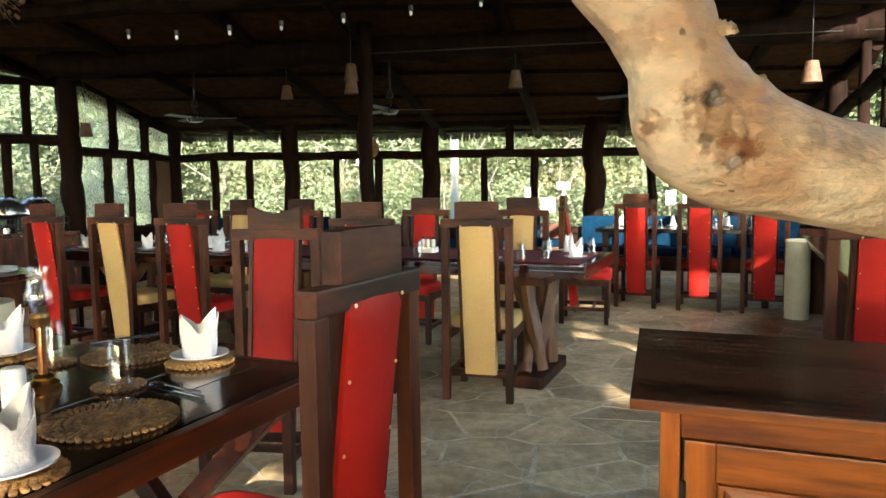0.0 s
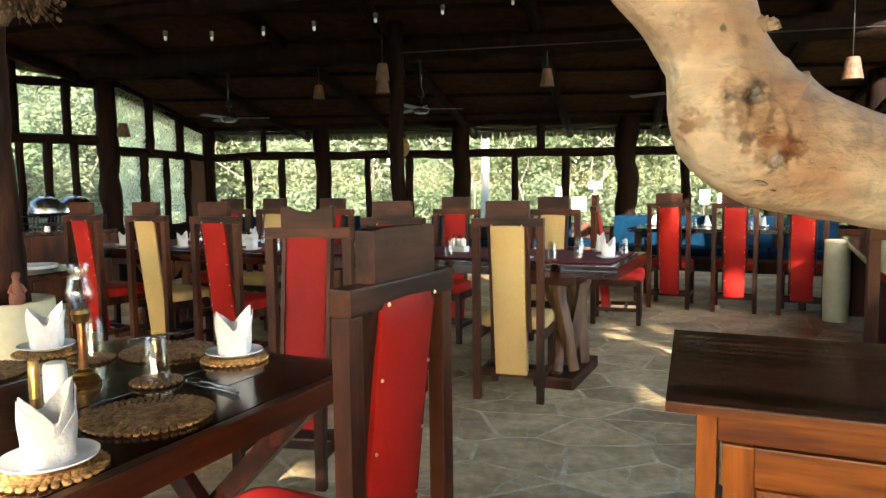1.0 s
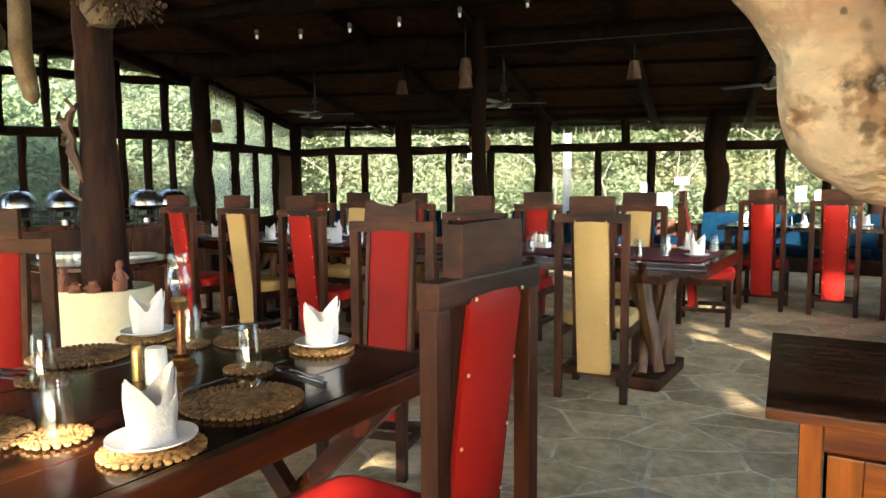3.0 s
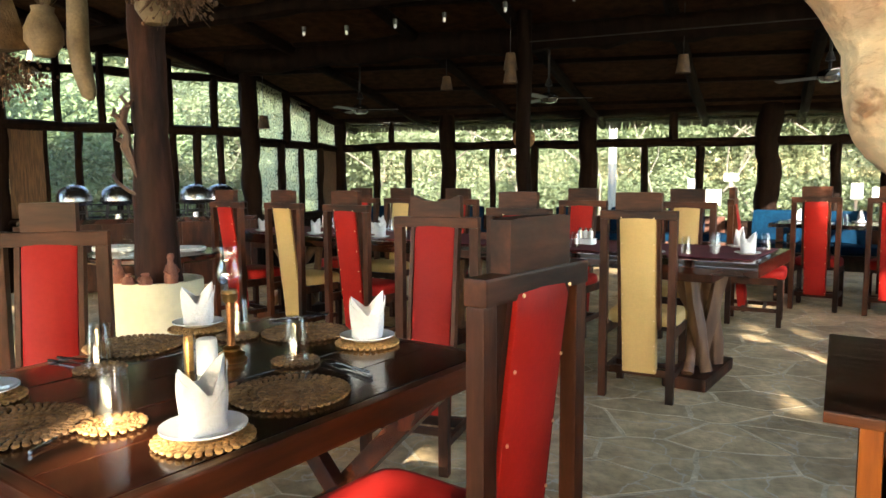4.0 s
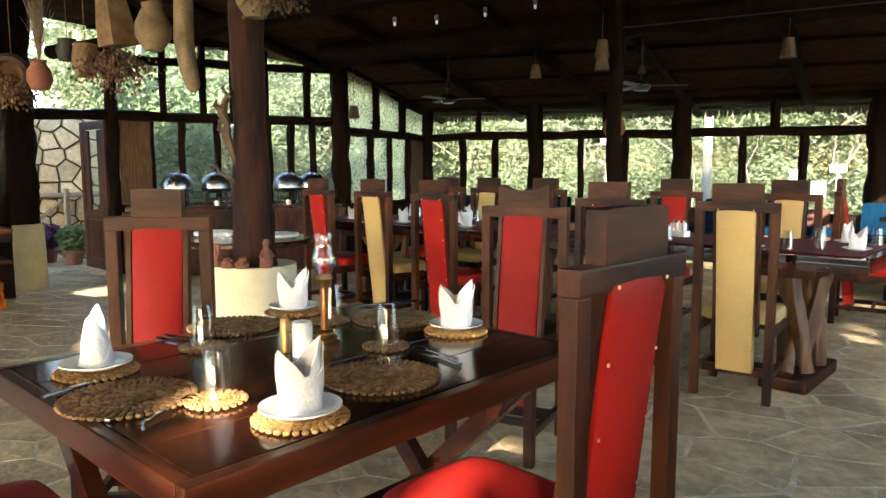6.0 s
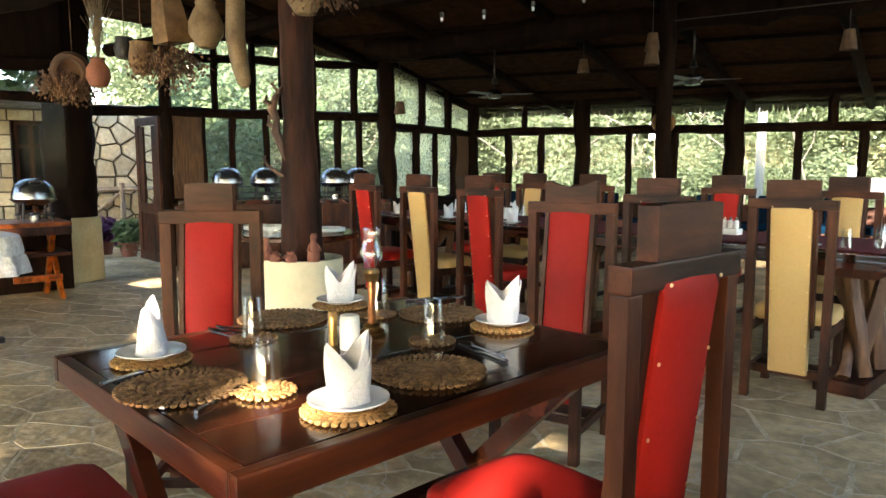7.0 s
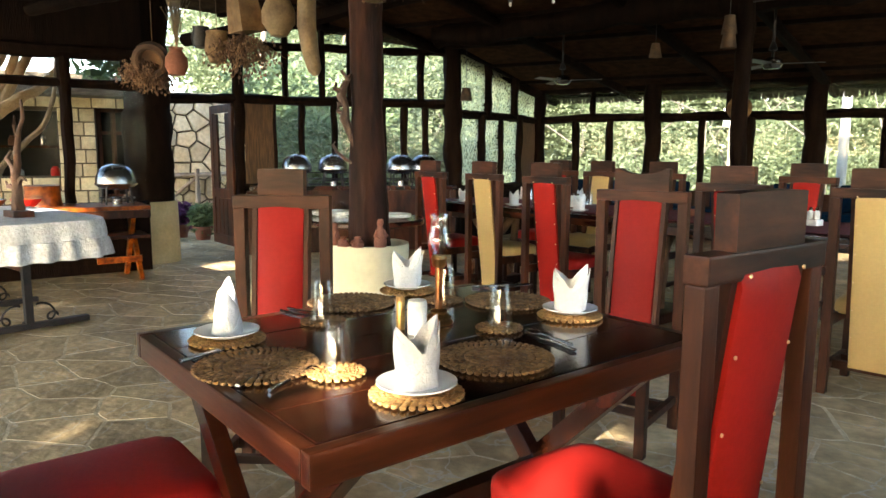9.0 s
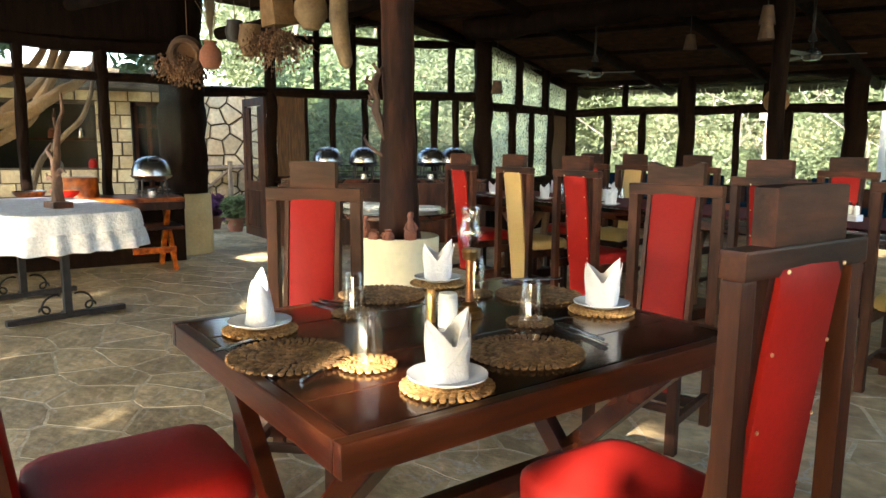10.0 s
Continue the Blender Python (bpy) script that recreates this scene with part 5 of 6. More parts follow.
hung("nest_basket", "round hollow nest of dried straw with a dark mouth", "basket",
     bmesh.ops.transform(bm := lathe(B(), [(0, -0.05), (0.09, -0.04), (0.125, 0.03), (0.115, 0.09), (0.09, 0.10), (0.075, 0.09), (0.07, 0.02), (0, 0.0)], 24), matrix=pose(0, 0, 0, 105, 0, 35), verts=bm.verts) or bm, "dried", -4.17, 1.86, 0.10)
hung("cane_basket", "square cane basket hanging from the pole", "basket",
     bmesh.ops.transform(bm := lathe(B(), [(0, -0.12), (0.115, -0.12), (0.105, 0.02), (0.085, 0.15), (0.078, 0.15), (0.095, 0.0), (0, -0.1)], 4, smooth=False), matrix=pose(0, 0, 0, 4, -6, 30), verts=bm.verts) or bm, "basket", -3.32, 2.10, 0.14)
hung("round_gourd", "large pale dried gourd hanging from the pole", "gourd",
     lathe(B(), [(0, -0.125), (0.05, -0.115), (0.1, -0.04), (0.1, 0.03), (0.07, 0.1), (0.055, 0.125), (0.06, 0.15), (0, 0.15)], 24), "gourd", -3.04, 2.05, 0.14)
bm = B()
tube(bm, [(0, 0, 0.42), (0.0, 0, 0.2), (-0.005, 0, 0.0), (0.02, 0, -0.16), (0.05, 0, -0.26), (0.06, 0, -0.29)], [0.045, 0.055, 0.055, 0.05, 0.04, 0.018], 14, 0.12, 8)
hung("long_gourd", "long pale dried gourd hanging from the pole", "gourd", bm, "gourd", -2.82, 1.98, 0.4)
hung("round_gourd", "large pale dried gourd hanging from the pole", "gourd",
     lathe(B(), [(0, -0.12), (0.05, -0.11), (0.095, -0.04), (0.095, 0.03), (0.06, 0.1), (0, 0.12)], 24), "gourd", -2.17, 2.12, 0.12, 3.15)
hung("dark_pot", "small blackened pot hanging from the pole", "pot",
     lathe(B(), [(0, -0.07), (0.05, -0.06), (0.065, 0.0), (0.05, 0.05), (0.055, 0.07), (0.04, 0.07), (0, 0.02)], 20), "iron", -3.70, 1.97, 0.07)


def sprays(name, label, at, n, length, spread_, down, seed, berries=True, mat="dried"):
    """A bunch of fine dried stalks with small pods."""
    random.seed(seed)
    bm = B()
    for _ in range(n):
        w = Vector((max(-1.6, min(1.6, random.gauss(0, 1))) * spread_, max(-1.6, min(1.6, random.gauss(0, 1))) * spread_, -down + random.uniform(-0.4, 0.4))).normalized() * length * random.uniform(0.5, 1.05)
        e = w + Vector((random.gauss(0, 0.02), random.gauss(0, 0.02), -0.03))
        tube(bm, [(0, 0, 0), w * 0.5, e], 0.0018, 3, cap=False)
        if berries:
            for q in (0.55, 0.7, 0.85, 1.0):
                m = Matrix.Translation(w * q + Vector((random.gauss(0, 0.02), random.gauss(0, 0.02), random.gauss(0, 0.02)))) @ Matrix.Diagonal((0.009, 0.009, 0.011, 1))
                bmesh.ops.create_icosphere(bm, subdivisions=1, radius=1, matrix=m)
    t = thing(name, label, "dried plants", Matrix.Translation(at), "hanging things", bm=bm, mat=mat)
    return t


sprays("dried_spray", "hanging bunch of dried brown seed heads", (-3.35, 3.42, 1.98), 120, 0.30, 0.55, 0.8, 1)
sprays("dried_spray", "hanging bunch of dried straw below the nest", (-4.22, 3.42, 1.88), 160, 0.24, 0.6, 0.9, 2)
sprays("dried_spray", "hanging bunch of dried straw below the nest", (-4.36, 3.45, 1.86), 90, 0.2, 0.7, 0.8, 3)
sprays("dried_spray", "hanging bunch of dried brown seed heads", (-2.05, 3.12, 2.20), 110, 0.22, 0.8, 0.5, 4)
sprays("grass_plume", "pale grass plume tied above the pot", (-3.93, 3.4, 1.92), 120, 0.46, 0.09, -1.0, 5, berries=False, mat="gourd")
sprays("grass_plume", "pale grass plume tied above the gourd", (-3.04, 3.42, 2.18), 60, 0.25, 0.3, -1.0, 6, berries=False, mat="gourd")


# ---- counters and chafing dishes ----
def chafing_dish():
    t = thing("chafing_dish", "round steel roll-top chafing dish on a stand", "chafing dish", group="chafing dishes")
    lid = part("lid", lathe(B(), [(0.185, 0.20), (0.182, 0.25), (0.16, 0.315), (0.115, 0.362), (0.05, 0.385), (0, 0.389)], 32), "steel", t)
    part("lid_handle", tube(B(), [(-0.05, -0.12, 0.35), (-0.05, -0.155, 0.365), (0.05, -0.155, 0.365), (0.05, -0.12, 0.35)], 0.008, 8), "black", lid)
    part("pan", lathe(B(), [(0, 0.14), (0.12, 0.145), (0.165, 0.17), (0.19, 0.19), (0.198, 0.20), (0.185, 0.202), (0, 0.202)], 32), "steel", t)
    for k in range(4):
        a = math.pi / 4 + k * math.pi / 2
        part("leg", tube(B(), [(0.15 * math.cos(a), 0.15 * math.sin(a), 0.165), (0.155 * math.cos(a), 0.155 * math.sin(a), 0.08), (0.17 * math.cos(a), 0.17 * math.sin(a), 0.0)], 0.010, 8), "iron", t)
    part("ring", tube(B(), [(0.157 * math.cos(k * math.pi / 12), 0.157 * math.sin(k * math.pi / 12), 0.06) for k in range(25)], 0.006, 6), "iron", t)
    part("burner", lathe(B(), [(0, 0.0), (0.045, 0), (0.045, 0.06), (0.03, 0.07), (0, 0.07)], 18), "steel", t)
    return t


dc = thing("counter", "dark wooden buffet counter under the windows", "counter")
part("top", beam(B(), DOORSIDE.place(1.05, 0.80, 0.33), DOORSIDE.place(3.6, 0.80, 0.33), 0.52, 0.05), "table", dc)
part("front", beam(B(), DOORSIDE.place(1.05, 0.39, 0.55), DOORSIDE.place(3.6, 0.39, 0.55), 0.03, 0.76), "chair", dc)
for s in (1.05, 1.9, 2.75, 3.55):
    part("upright", box(B(), DOORSIDE.place(s, 0.39, 0.575), (0.07, 0.03, 0.76), DOORSIDE.turn, bevel=0.004), "chair", dc)
P_DISH = chafing_dish()
for s in (1.62, 2.06, 2.92, 3.22):
    v = DOORSIDE.place(s, 0.826, 0.34)
    put(P_DISH, v.x, v.y, v.z, DOORSIDE.turn)
bm = B()
tube(bm, [DOORSIDE.place(1.3, 0.98, 0.14), DOORSIDE.place(3.6, 0.98, 0.14)], 0.008, 6)
tube(bm, [DOORSIDE.place(1.3, 0.90, 0.14), DOORSIDE.place(3.6, 0.90, 0.14)], 0.008, 6)
for k in range(24):
    tube(bm, [DOORSIDE.place(1.3 + k * 0.1, 0.826, 0.14), DOORSIDE.place(1.3 + k * 0.1, 0.98, 0.14)], 0.004, 4)
thing("gallery_rail", "low black iron rail at the back of the counter", "rail", bm=bm, mat="iron")

lc = thing("counter", "reddish wooden serving counter with open shelves below", "counter")
LS = (E0 - 1.2, LL - 0.13)
part("top", beam(B(), LEFT.place(LS[0], 0.705, 0.36), LEFT.place(LS[1], 0.705, 0.36), 0.60, 0.04), "orange", lc)
part("apron", beam(B(), LEFT.place(LS[0], 0.645, 0.635), LEFT.place(LS[1], 0.645, 0.635), 0.025, 0.075), "chair", lc)
part("shelf", beam(B(), LEFT.place(LS[0], 0.42, 0.34), LEFT.place(LS[1], 0.42, 0.34), 0.45, 0.03), "chair", lc)
for s in (LS[0] + 0.1, E0 + 1.2, LS[1] - 0.12):
    for a, b in ((0.12, 0.6), (0.6, 0.12)):
        part("cross_leg", beam(B(), LEFT.place(s + (0.02 if a > b else -0.025), 0, a), LEFT.place(s + (0.02 if a > b else -0.025), 0.68, b), 0.04, 0.07), "orange", lc)
    part("foot_rail", beam(B(), LEFT.place(s - 0.35, 0.20, 0.5), LEFT.place(s + 0.05, 0.20, 0.5), 0.03, 0.06), "orange", lc)
v = LEFT.place(E0 + 2.60, 0.727, 0.36)
put(P_DISH, v.x, v.y, v.z, LEFT.turn)
v = LEFT.place(E0 + 1.98, 0.727, 0.30)
thing("log_drum", "short orange log round standing on the counter", "log", pose(v.x, v.y, v.z), mat="orange",
      bm=tube(B(), [(0, 0, 0), (0, 0, 0.06), (0, 0, 0.13), (0, 0, 0.19)], [0.16, 0.155, 0.15, 0.155], 20, 0.06, 9))
for k, s in enumerate((1.15, 1.55, 1.85)):
    v = LEFT.place(E0 + s, 0.727, 0.36)
    thing("serving_bowl", "low brown serving bowl on the counter", "bowl", pose(v.x, v.y, v.z), "serving bowls",
          bm=lathe(B(), [(0, 0), (0.07, 0), (0.12, 0.04), (0.14, 0.075), (0.128, 0.075), (0.1, 0.03), (0, 0.015)], 24), mat=("clay", "steel", "red")[k])

# ---- table with the white cloth ----
WT = pose(-4.80, 2.79, 0, 0, 0, 168)      # local x runs along the table, away from the end that is seen
wt = thing("side_table", "iron-legged side table under a white cloth", "table", WT)
part("top", box(B(), (0.4, 0, 0.765), (1.52, 0.74, 0.03), bevel=0.004), "table", wt)
for x in (0.0, 0.95):
    part("post", box(B(), (x, 0, 0.40), (0.05, 0.05, 0.70), bevel=0.004), "iron", wt)
    part("foot_bar", box(B(), (x, 0, 0.035), (0.06, 0.78, 0.04), bevel=0.006), "iron", wt)
    part("brace", beam(B(), (x + 0.03, 0.03, 0.05), (x + 0.03, -0.26, 0.0), 0.05, 0.03), "iron", wt)
    for s in (-1, 1):
        part("scroll", tube(B(), [(x, s * (0.05 + 0.05 * (k / 9) + (0.06 - 0.05 * k / 22) * (1 - math.cos(k * 0.5)) * 0.9), 0.09 + 0.055 * math.sin(k * 0.5) * (1 - k / 26) + 0.09 * math.exp(-k / 4)) for k in range(22)], 0.008, 6), "iron", wt)
part("stretcher", beam(B(), (0.0, 0, 0.52), (0.95, 0, 0.52), 0.03, 0.22), "chair", wt)
# the cloth: a flat top and a gathered frill all round
bm = B()
hx, hy_, rc = 0.86, 0.44, 0.12
loop = []
for k in range(240):
    a = 2 * math.pi * k / 240
    c, s = math.cos(a), math.sin(a)
    sc = (abs(c) ** 5 + abs(s) ** 5) ** (-1 / 5)
    loop.append((0.4 + hx * c * sc, hy_ * s * sc, c, s, k))
rings = []
for z, out, fold in ((0.784, 0.0, 0), (0.782, 0.006, 0), (0.74, 0.018, 0.004), (0.68, 0.022, 0.010), (0.66, 0.020, 0.007), (0.655, 0.026, 0.012), (0.60, 0.036, 0.022), (0.535, 0.045, 0.028)):
    ring = []
    for x, y, c, s, k in loop:
        w = out + fold * (math.sin(k * 0.55 + 2.2 * noise.noise(Vector((k * 0.06, 1, 0)))) + 0.5 * noise.noise(Vector((k * 0.17, 7, 0))))
        ring.append(bm.verts.new((x + c * w, y + s * w, z + (0.006 * noise.noise(Vector((k * 0.11, 3, 0))) if fold > 0.01 else 0))))
    rings.append(ring)
for r0, r1 in zip(rings, rings[1:]):
    for k in range(240):
        bm.faces.new((r0[k], r0[(k + 1) % 240], r1[(k + 1) % 240], r1[k])).smooth = True
bm.faces.new(rings[0])
thing("tablecloth", "white cotton tablecloth with a gathered frill", "tablecloth", WT, bm=bm, mat="lace")
DW = WT @ pose(0.10, -0.02, 0.7845)
dw = thing("driftwood_stand", "branching driftwood ornament on a small dark block", "ornament", DW)
part("block", box(B(), (0, 0, 0.022), (0.2, 0.13, 0.044), bevel=0.006), "chair", dw)
bm = B()
for path, radii, seed in (
        ([(0, 0, 0.04), (0.015, 0, 0.12), (-0.012, 0, 0.2), (0.012, 0, 0.27), (-0.01, 0, 0.31)], [0.042, 0.036, 0.032, 0.03, 0.02], 21),
        ([(0, 0, 0.27), (0.03, 0.0, 0.34), (0.075, 0.02, 0.40), (0.05, 0.0, 0.45)], [0.024, 0.020, 0.016, 0.008], 22),
        ([(0, 0, 0.26), (-0.05, 0.0, 0.36), (-0.11, 0.02, 0.43), (-0.10, 0.01, 0.50), (-0.17, 0.02, 0.58), (-0.20, 0, 0.66), (-0.19, 0, 0.78)], [0.026, 0.022, 0.02, 0.018, 0.015, 0.012, 0.007], 23),
        ([(-0.10, 0.01, 0.48), (-0.07, 0.0, 0.55), (-0.09, 0.02, 0.62), (-0.05, 0, 0.68)], [0.015, 0.012, 0.010, 0.005], 24),
        ([(0.01, 0, 0.17), (0.06, 0.02, 0.21), (0.11, 0.02, 0.20), (0.13, 0.02, 0.24)], [0.02, 0.016, 0.011, 0.006], 25),
        ([(0, 0, 0.22), (-0.05, -0.02, 0.27), (-0.10, -0.03, 0.25)], [0.018, 0.013, 0.006], 26)):
    tube(bm, path, radii, 9, 0.5, seed)
part("driftwood", bm, "driftwood", dw)

# ---- ceiling fans, shades, bulbs ----
def fan(x, y, z, turn):
    t = thing("ceiling_fan", "three-bladed ceiling fan hanging below the rafters", "fan", pose(x, y, z, 0, 0, turn), "ceiling fans")
    part("rod", tube(B(), [(0, 0, 0.05), (0, 0, roof_z(y) - z)], 0.012, 8), "iron", t)
    part("motor", lathe(B(), [(0, -0.055), (0.07, -0.045), (0.10, -0.005), (0.09, 0.035), (0.04, 0.06), (0, 0.065)], 24), "steel", t)
    part("canopy", lathe(B(), [(0.012, 0.12), (0.04, 0.13), (0.02, 0.2), (0, 0.2)], 16), "iron", t)
    for k in range(3):
        m = pose(0, 0, 0, 0, 0, 120 * k) @ pose(0.27, 0, 0.0, 9)
        part("blade", box(B(), None, (0.36, 0.085, 0.006), bevel=0.002, m=m), "fanblade", t)
    return t


fan(-2.80, 8.0, 2.08, 10)
fan(-0.55, 7.5, 2.09, 8)
fan(1.84, 6.5, 2.09, 140)


def shade(x, y, z, h, r, tiers=1, tilt=0.0):
    t = thing("pendant_shade", "small woven cane lampshade", "lampshade", pose(x, y, z, tilt, 0, 0), "cane lampshades")
    for k in range(tiers):
        z0 = k * h * 0.75
        part("shade", lathe(B(), [(r, z0), (r * 0.62, z0 + h), (r * 0.58, z0 + h), (r * 0.96, z0), (r, z0)], 18), "cane", t)
    part("bulb", lathe(B(), [(0, 0.02), (0.022, 0.035), (0.024, 0.055), (0.012, 0.085), (0, 0.09)], 12), "china", t)
    part("flex", tube(B(), [(0, 0, h * 0.9 * tiers), (0, 0, max(h * tiers + 0.05, roof_z(y) - z))], 0.004, 5), "black", t)
    return t


shade(-0.87, 6.82, 2.17, 0.16, 0.07, 2, 0)
shade(-1.75, 8.0, 2.28, 0.15, 0.07)
shade(0.73, 7.0, 2.23, 0.17, 0.07)
shade(3.13, 6.0, 2.10, 0.18, 0.085)
shade(-4.24, 8.38, 1.92, 0.16, 0.08)
for x, z in ((-2.41, 2.44), (-2.04, 2.43), (-1.63, 2.46), (-1.23, 2.49), (-0.75, 2.54), (-0.23, 2.59), (0.31, 2.65)):
    y = 5.5
    t = thing("ceiling_bulb", "small white bulb in a black holder under the beam", "bulb", pose(x, y, z), "ceiling bulbs")
    part("bulb", lathe(B(), [(0, -0.016), (0.010, -0.010), (0.013, 0.0), (0.010, 0.02), (0, 0.02)], 12), "china", t)
    part("holder", lathe(B(), [(0.014, 0.018), (0.018, 0.024), (0.018, 0.06), (0, 0.06)], 12), "black", t)
thing("lamp_beam", "dark log beam that carries a row of small bulbs", "beam", kind="structure", mat="log",
      bm=timber(B(), (-6.2, 5.5, 2.42), (3.4, 5.5, 3.05), 0.075, 330, steps=50))
thing("conduit", "thin pale cable pipe along the beam", "pipe", kind="structure", mat="iron", bm=tube(B(), [(-0.7, 6.93, 2.57), (1.5, 6.80, 2.62), (4.4, 6.5, 2.66)], 0.006, 6))
v = BACK.place(3.05, 1.86, 0.2)
thing("wall_disc", "round straw disc hung on a post", "wall ornament", pose(v.x, v.y, v.z, 90, 0, BACK.turn), mat="basket", bm=lathe(B(), [(0, -0.01), (0.16, -0.008), (0.165, 0), (0.12, 0.03), (0, 0.045)], 28))

# cream planter and low shelf by the right-hand wall
cp = thing("tall_planter", "tall cream plaster pot with a rough rim", "planter", pose(3.28, 6.42, 0),
           bm=lathe(B(), [(0, 0), (0.105, 0), (0.11, 0.3), (0.105, 0.70), (0.112, 0.72), (0.10, 0.74), (0.08, 0.73), (0.08, 0.6), (0, 0.6)], 22, rim=lambda a, r: 1 + 0.03 * math.sin(3 * a)), mat="cream")
ws = thing("wall_shelf", "dark wooden shelf along the side wall", "shelf")
part("board", beam(B(), RIGHT.place(4.6, 0.72, 0.3), RIGHT.place(8.6, 0.72, 0.3), 0.36, 0.04), "table", ws)
for s in (4.8, 6.6, 8.4):
    part("bracket", box(B(), RIGHT.place(s, 0.35, 0.30), (0.06, 0.3, 0.70), RIGHT.turn, bevel=0.004), "chair", ws)

# ---- the bare branch ----
bm = B()
cl = [(-0.25, 1.0, 2.6), (0.0, 1.0, 1.95), (0.155, 1.0, 1.70), (0.232, 1.0, 1.58), (0.295, 1.0, 1.489), (0.326, 1.0, 1.421), (0.346, 1.0, 1.371), (0.382, 1.0, 1.32), (0.446, 1.0, 1.287), (0.534, 1.0, 1.262), (0.628, 1.0, 1.24), (0.781, 0.97, 1.203), (1.0, 0.85, 1.13), (1.15, 0.72, 0.95), (1.20, 0.66, 0.5), (1.21, 0.64, 0.0)]
rr = [0.12, 0.11, 0.098, 0.082, 0.074, 0.069, 0.083, 0.097, 0.087, 0.079, 0.080, 0.082, 0.085, 0.09, 0.10, 0.12]
pts, rad = [], []
for i in range(len(cl) - 1):
    for k in range(20):
        t = k / 20
        p0, p1, p2, p3 = (Vector(cl[max(0, min(len(cl) - 1, i + j))]) for j in (-1, 0, 1, 2))
        pts.append(0.5 * (2 * p1 + (p2 - p0) * t + (2 * p0 - 5 * p1 + 4 * p2 - p3) * t * t + (3 * p1 - p0 - 3 * p2 + p3) * t ** 3))
        rad.append(rr[i] * (1 - t) + rr[i + 1] * t)
tube(bm, pts, rad, 150, 0.10, 50)
heart = Vector((0.4, 1.1, 1.36))
for v in bm.verts:
    out_ = (v.co - heart).normalized()
    k = noise.noise(v.co * 9) * 0.008 + noise.noise(v.co * 26) * 0.0042 + noise.noise(v.co * 60) * 0.0018
    for c, r, up, pit in (((0.352, 0.912, 1.352), 0.022, 0.007, 0.016), ((0.380, 0.910, 1.270), 0.020, 0.006, 0.009), ((0.290, 0.96, 1.342), 0.034, 0.012, 0.004), ((0.40, 0.95, 1.262), 0.03, 0.008, 0.002), ((0.372, 0.91, 1.312), 0.026, 0.004, 0.006)):
        d = (v.co - Vector(c)).length
        k += up * math.exp(-(d / r) ** 2) - pit * math.exp(-(d / (r * 0.42)) ** 2)
    scar = sum(math.exp(-((v.co.x - x) ** 2 + (v.co.z - z) ** 2) / 0.0009) for x, z in ((0.340, 1.345), (0.355, 1.315), (0.380, 1.285), (0.275, 1.325))) if v.co.y < 0.99 else 0.0
    k += min(1.0, scar) * (0.010 * abs(noise.noise(v.co * 45)) + 0.006 * noise.noise(v.co * 95) - 0.003)
    v.co += out_ * k
branch = thing("bare_branch", "thick bare pale branch with knots", "branch")
part("wood", bm, "branch_stained", branch)
random.seed(69)
for k in range(14):          # ragged flakes of bark left along the underside
    t = k / 13
    bm = B()
    r = random.uniform(0.003, 0.006)
    bmesh.ops.create_icosphere(bm, subdivisions=2, radius=1.0, matrix=Matrix.Diagonal((r * random.uniform(1.0, 2.2), r, r * random.uniform(0.5, 1.0), 1)))
    for v in bm.verts:
        v.co *= 1 + 0.45 * noise.noise(v.co * 160 + Vector((k, 0, 0)))
    f = part("bark_flake", bm, "bark" if k % 3 else "branch", branch)
    f.matrix_basis = pose(0.316 + 0.115 * t, 0.955 + random.uniform(-0.02, 0.02), 1.284 - 0.066 * t ** 0.75 + random.uniform(-0.003, 0.004), 0, random.uniform(10, 50), random.uniform(-30, 30))
random.seed(70)
for p, q, r, seed in (((0.350, 0.99, 1.440), (0.386, 0.95, 1.456), 0.013, 71), ((0.372, 0.96, 1.452), (0.392, 0.945, 1.446), 0.009, 75), ((0.360, 0.99, 1.412), (0.392, 0.955, 1.415), 0.010, 72)):
    p, q = Vector(p), Vector(q)
    line = [p.lerp(q, k / 9) + Vector((random.uniform(-1, 1), 0, random.uniform(-1, 1))) * 0.0025 for k in range(10)]
    part("twig_stub", tube(B(), line, [r * (1 - 0.03 * k) * random.uniform(0.75, 1.2) * (0.5 if k == 9 else 1) for k in range(10)], 14, 0.55, seed), "branch", branch)


# ---- outside ----
def leaves(name, label, blobs, count, size, mat, seed, parent=None, clear=(), category="foliage", kind="stuff", long=1.9):
    """Many small leaves scattered through soft balls (x, y, z, rx, ry, rz); clear: sunbeams (point, radius) that stay free."""
    rng = np.random.default_rng(seed)
    blobs = np.array(blobs, float)
    weight = blobs[:, 3] * blobs[:, 4] + blobs[:, 4] * blobs[:, 5] + blobs[:, 3] * blobs[:, 5]
    pick = rng.choice(len(blobs), count, p=weight / weight.sum())
    d = rng.normal(size=(count, 3))
    d /= np.linalg.norm(d, axis=1)[:, None]
    c = blobs[pick, :3] + d * blobs[pick, 3:] * (rng.random(count) ** 0.45)[:, None] * rng.uniform(0.75, 1.15, count)[:, None]
    if clear:
        keep = np.ones(count, bool)
        w = np.array(SUN_TO)
        for p, r in clear:
            q = c - np.array(p)
            off = q - (q @ w)[:, None] * w
            keep &= np.linalg.norm(off, axis=1) > r + size * 0.42
        c = c[keep]
    n = len(c)
    a = rng.normal(size=(n, 3))
    a[:, 2] *= 0.6
    a /= np.linalg.norm(a, axis=1)[:, None]
    b = np.cross(a, rng.normal(size=(n, 3)))
    b /= np.linalg.norm(b, axis=1)[:, None]
    s = size * rng.uniform(0.55, 1.25, n)[:, None]
    droop = np.cross(a, b) * s * 0.12
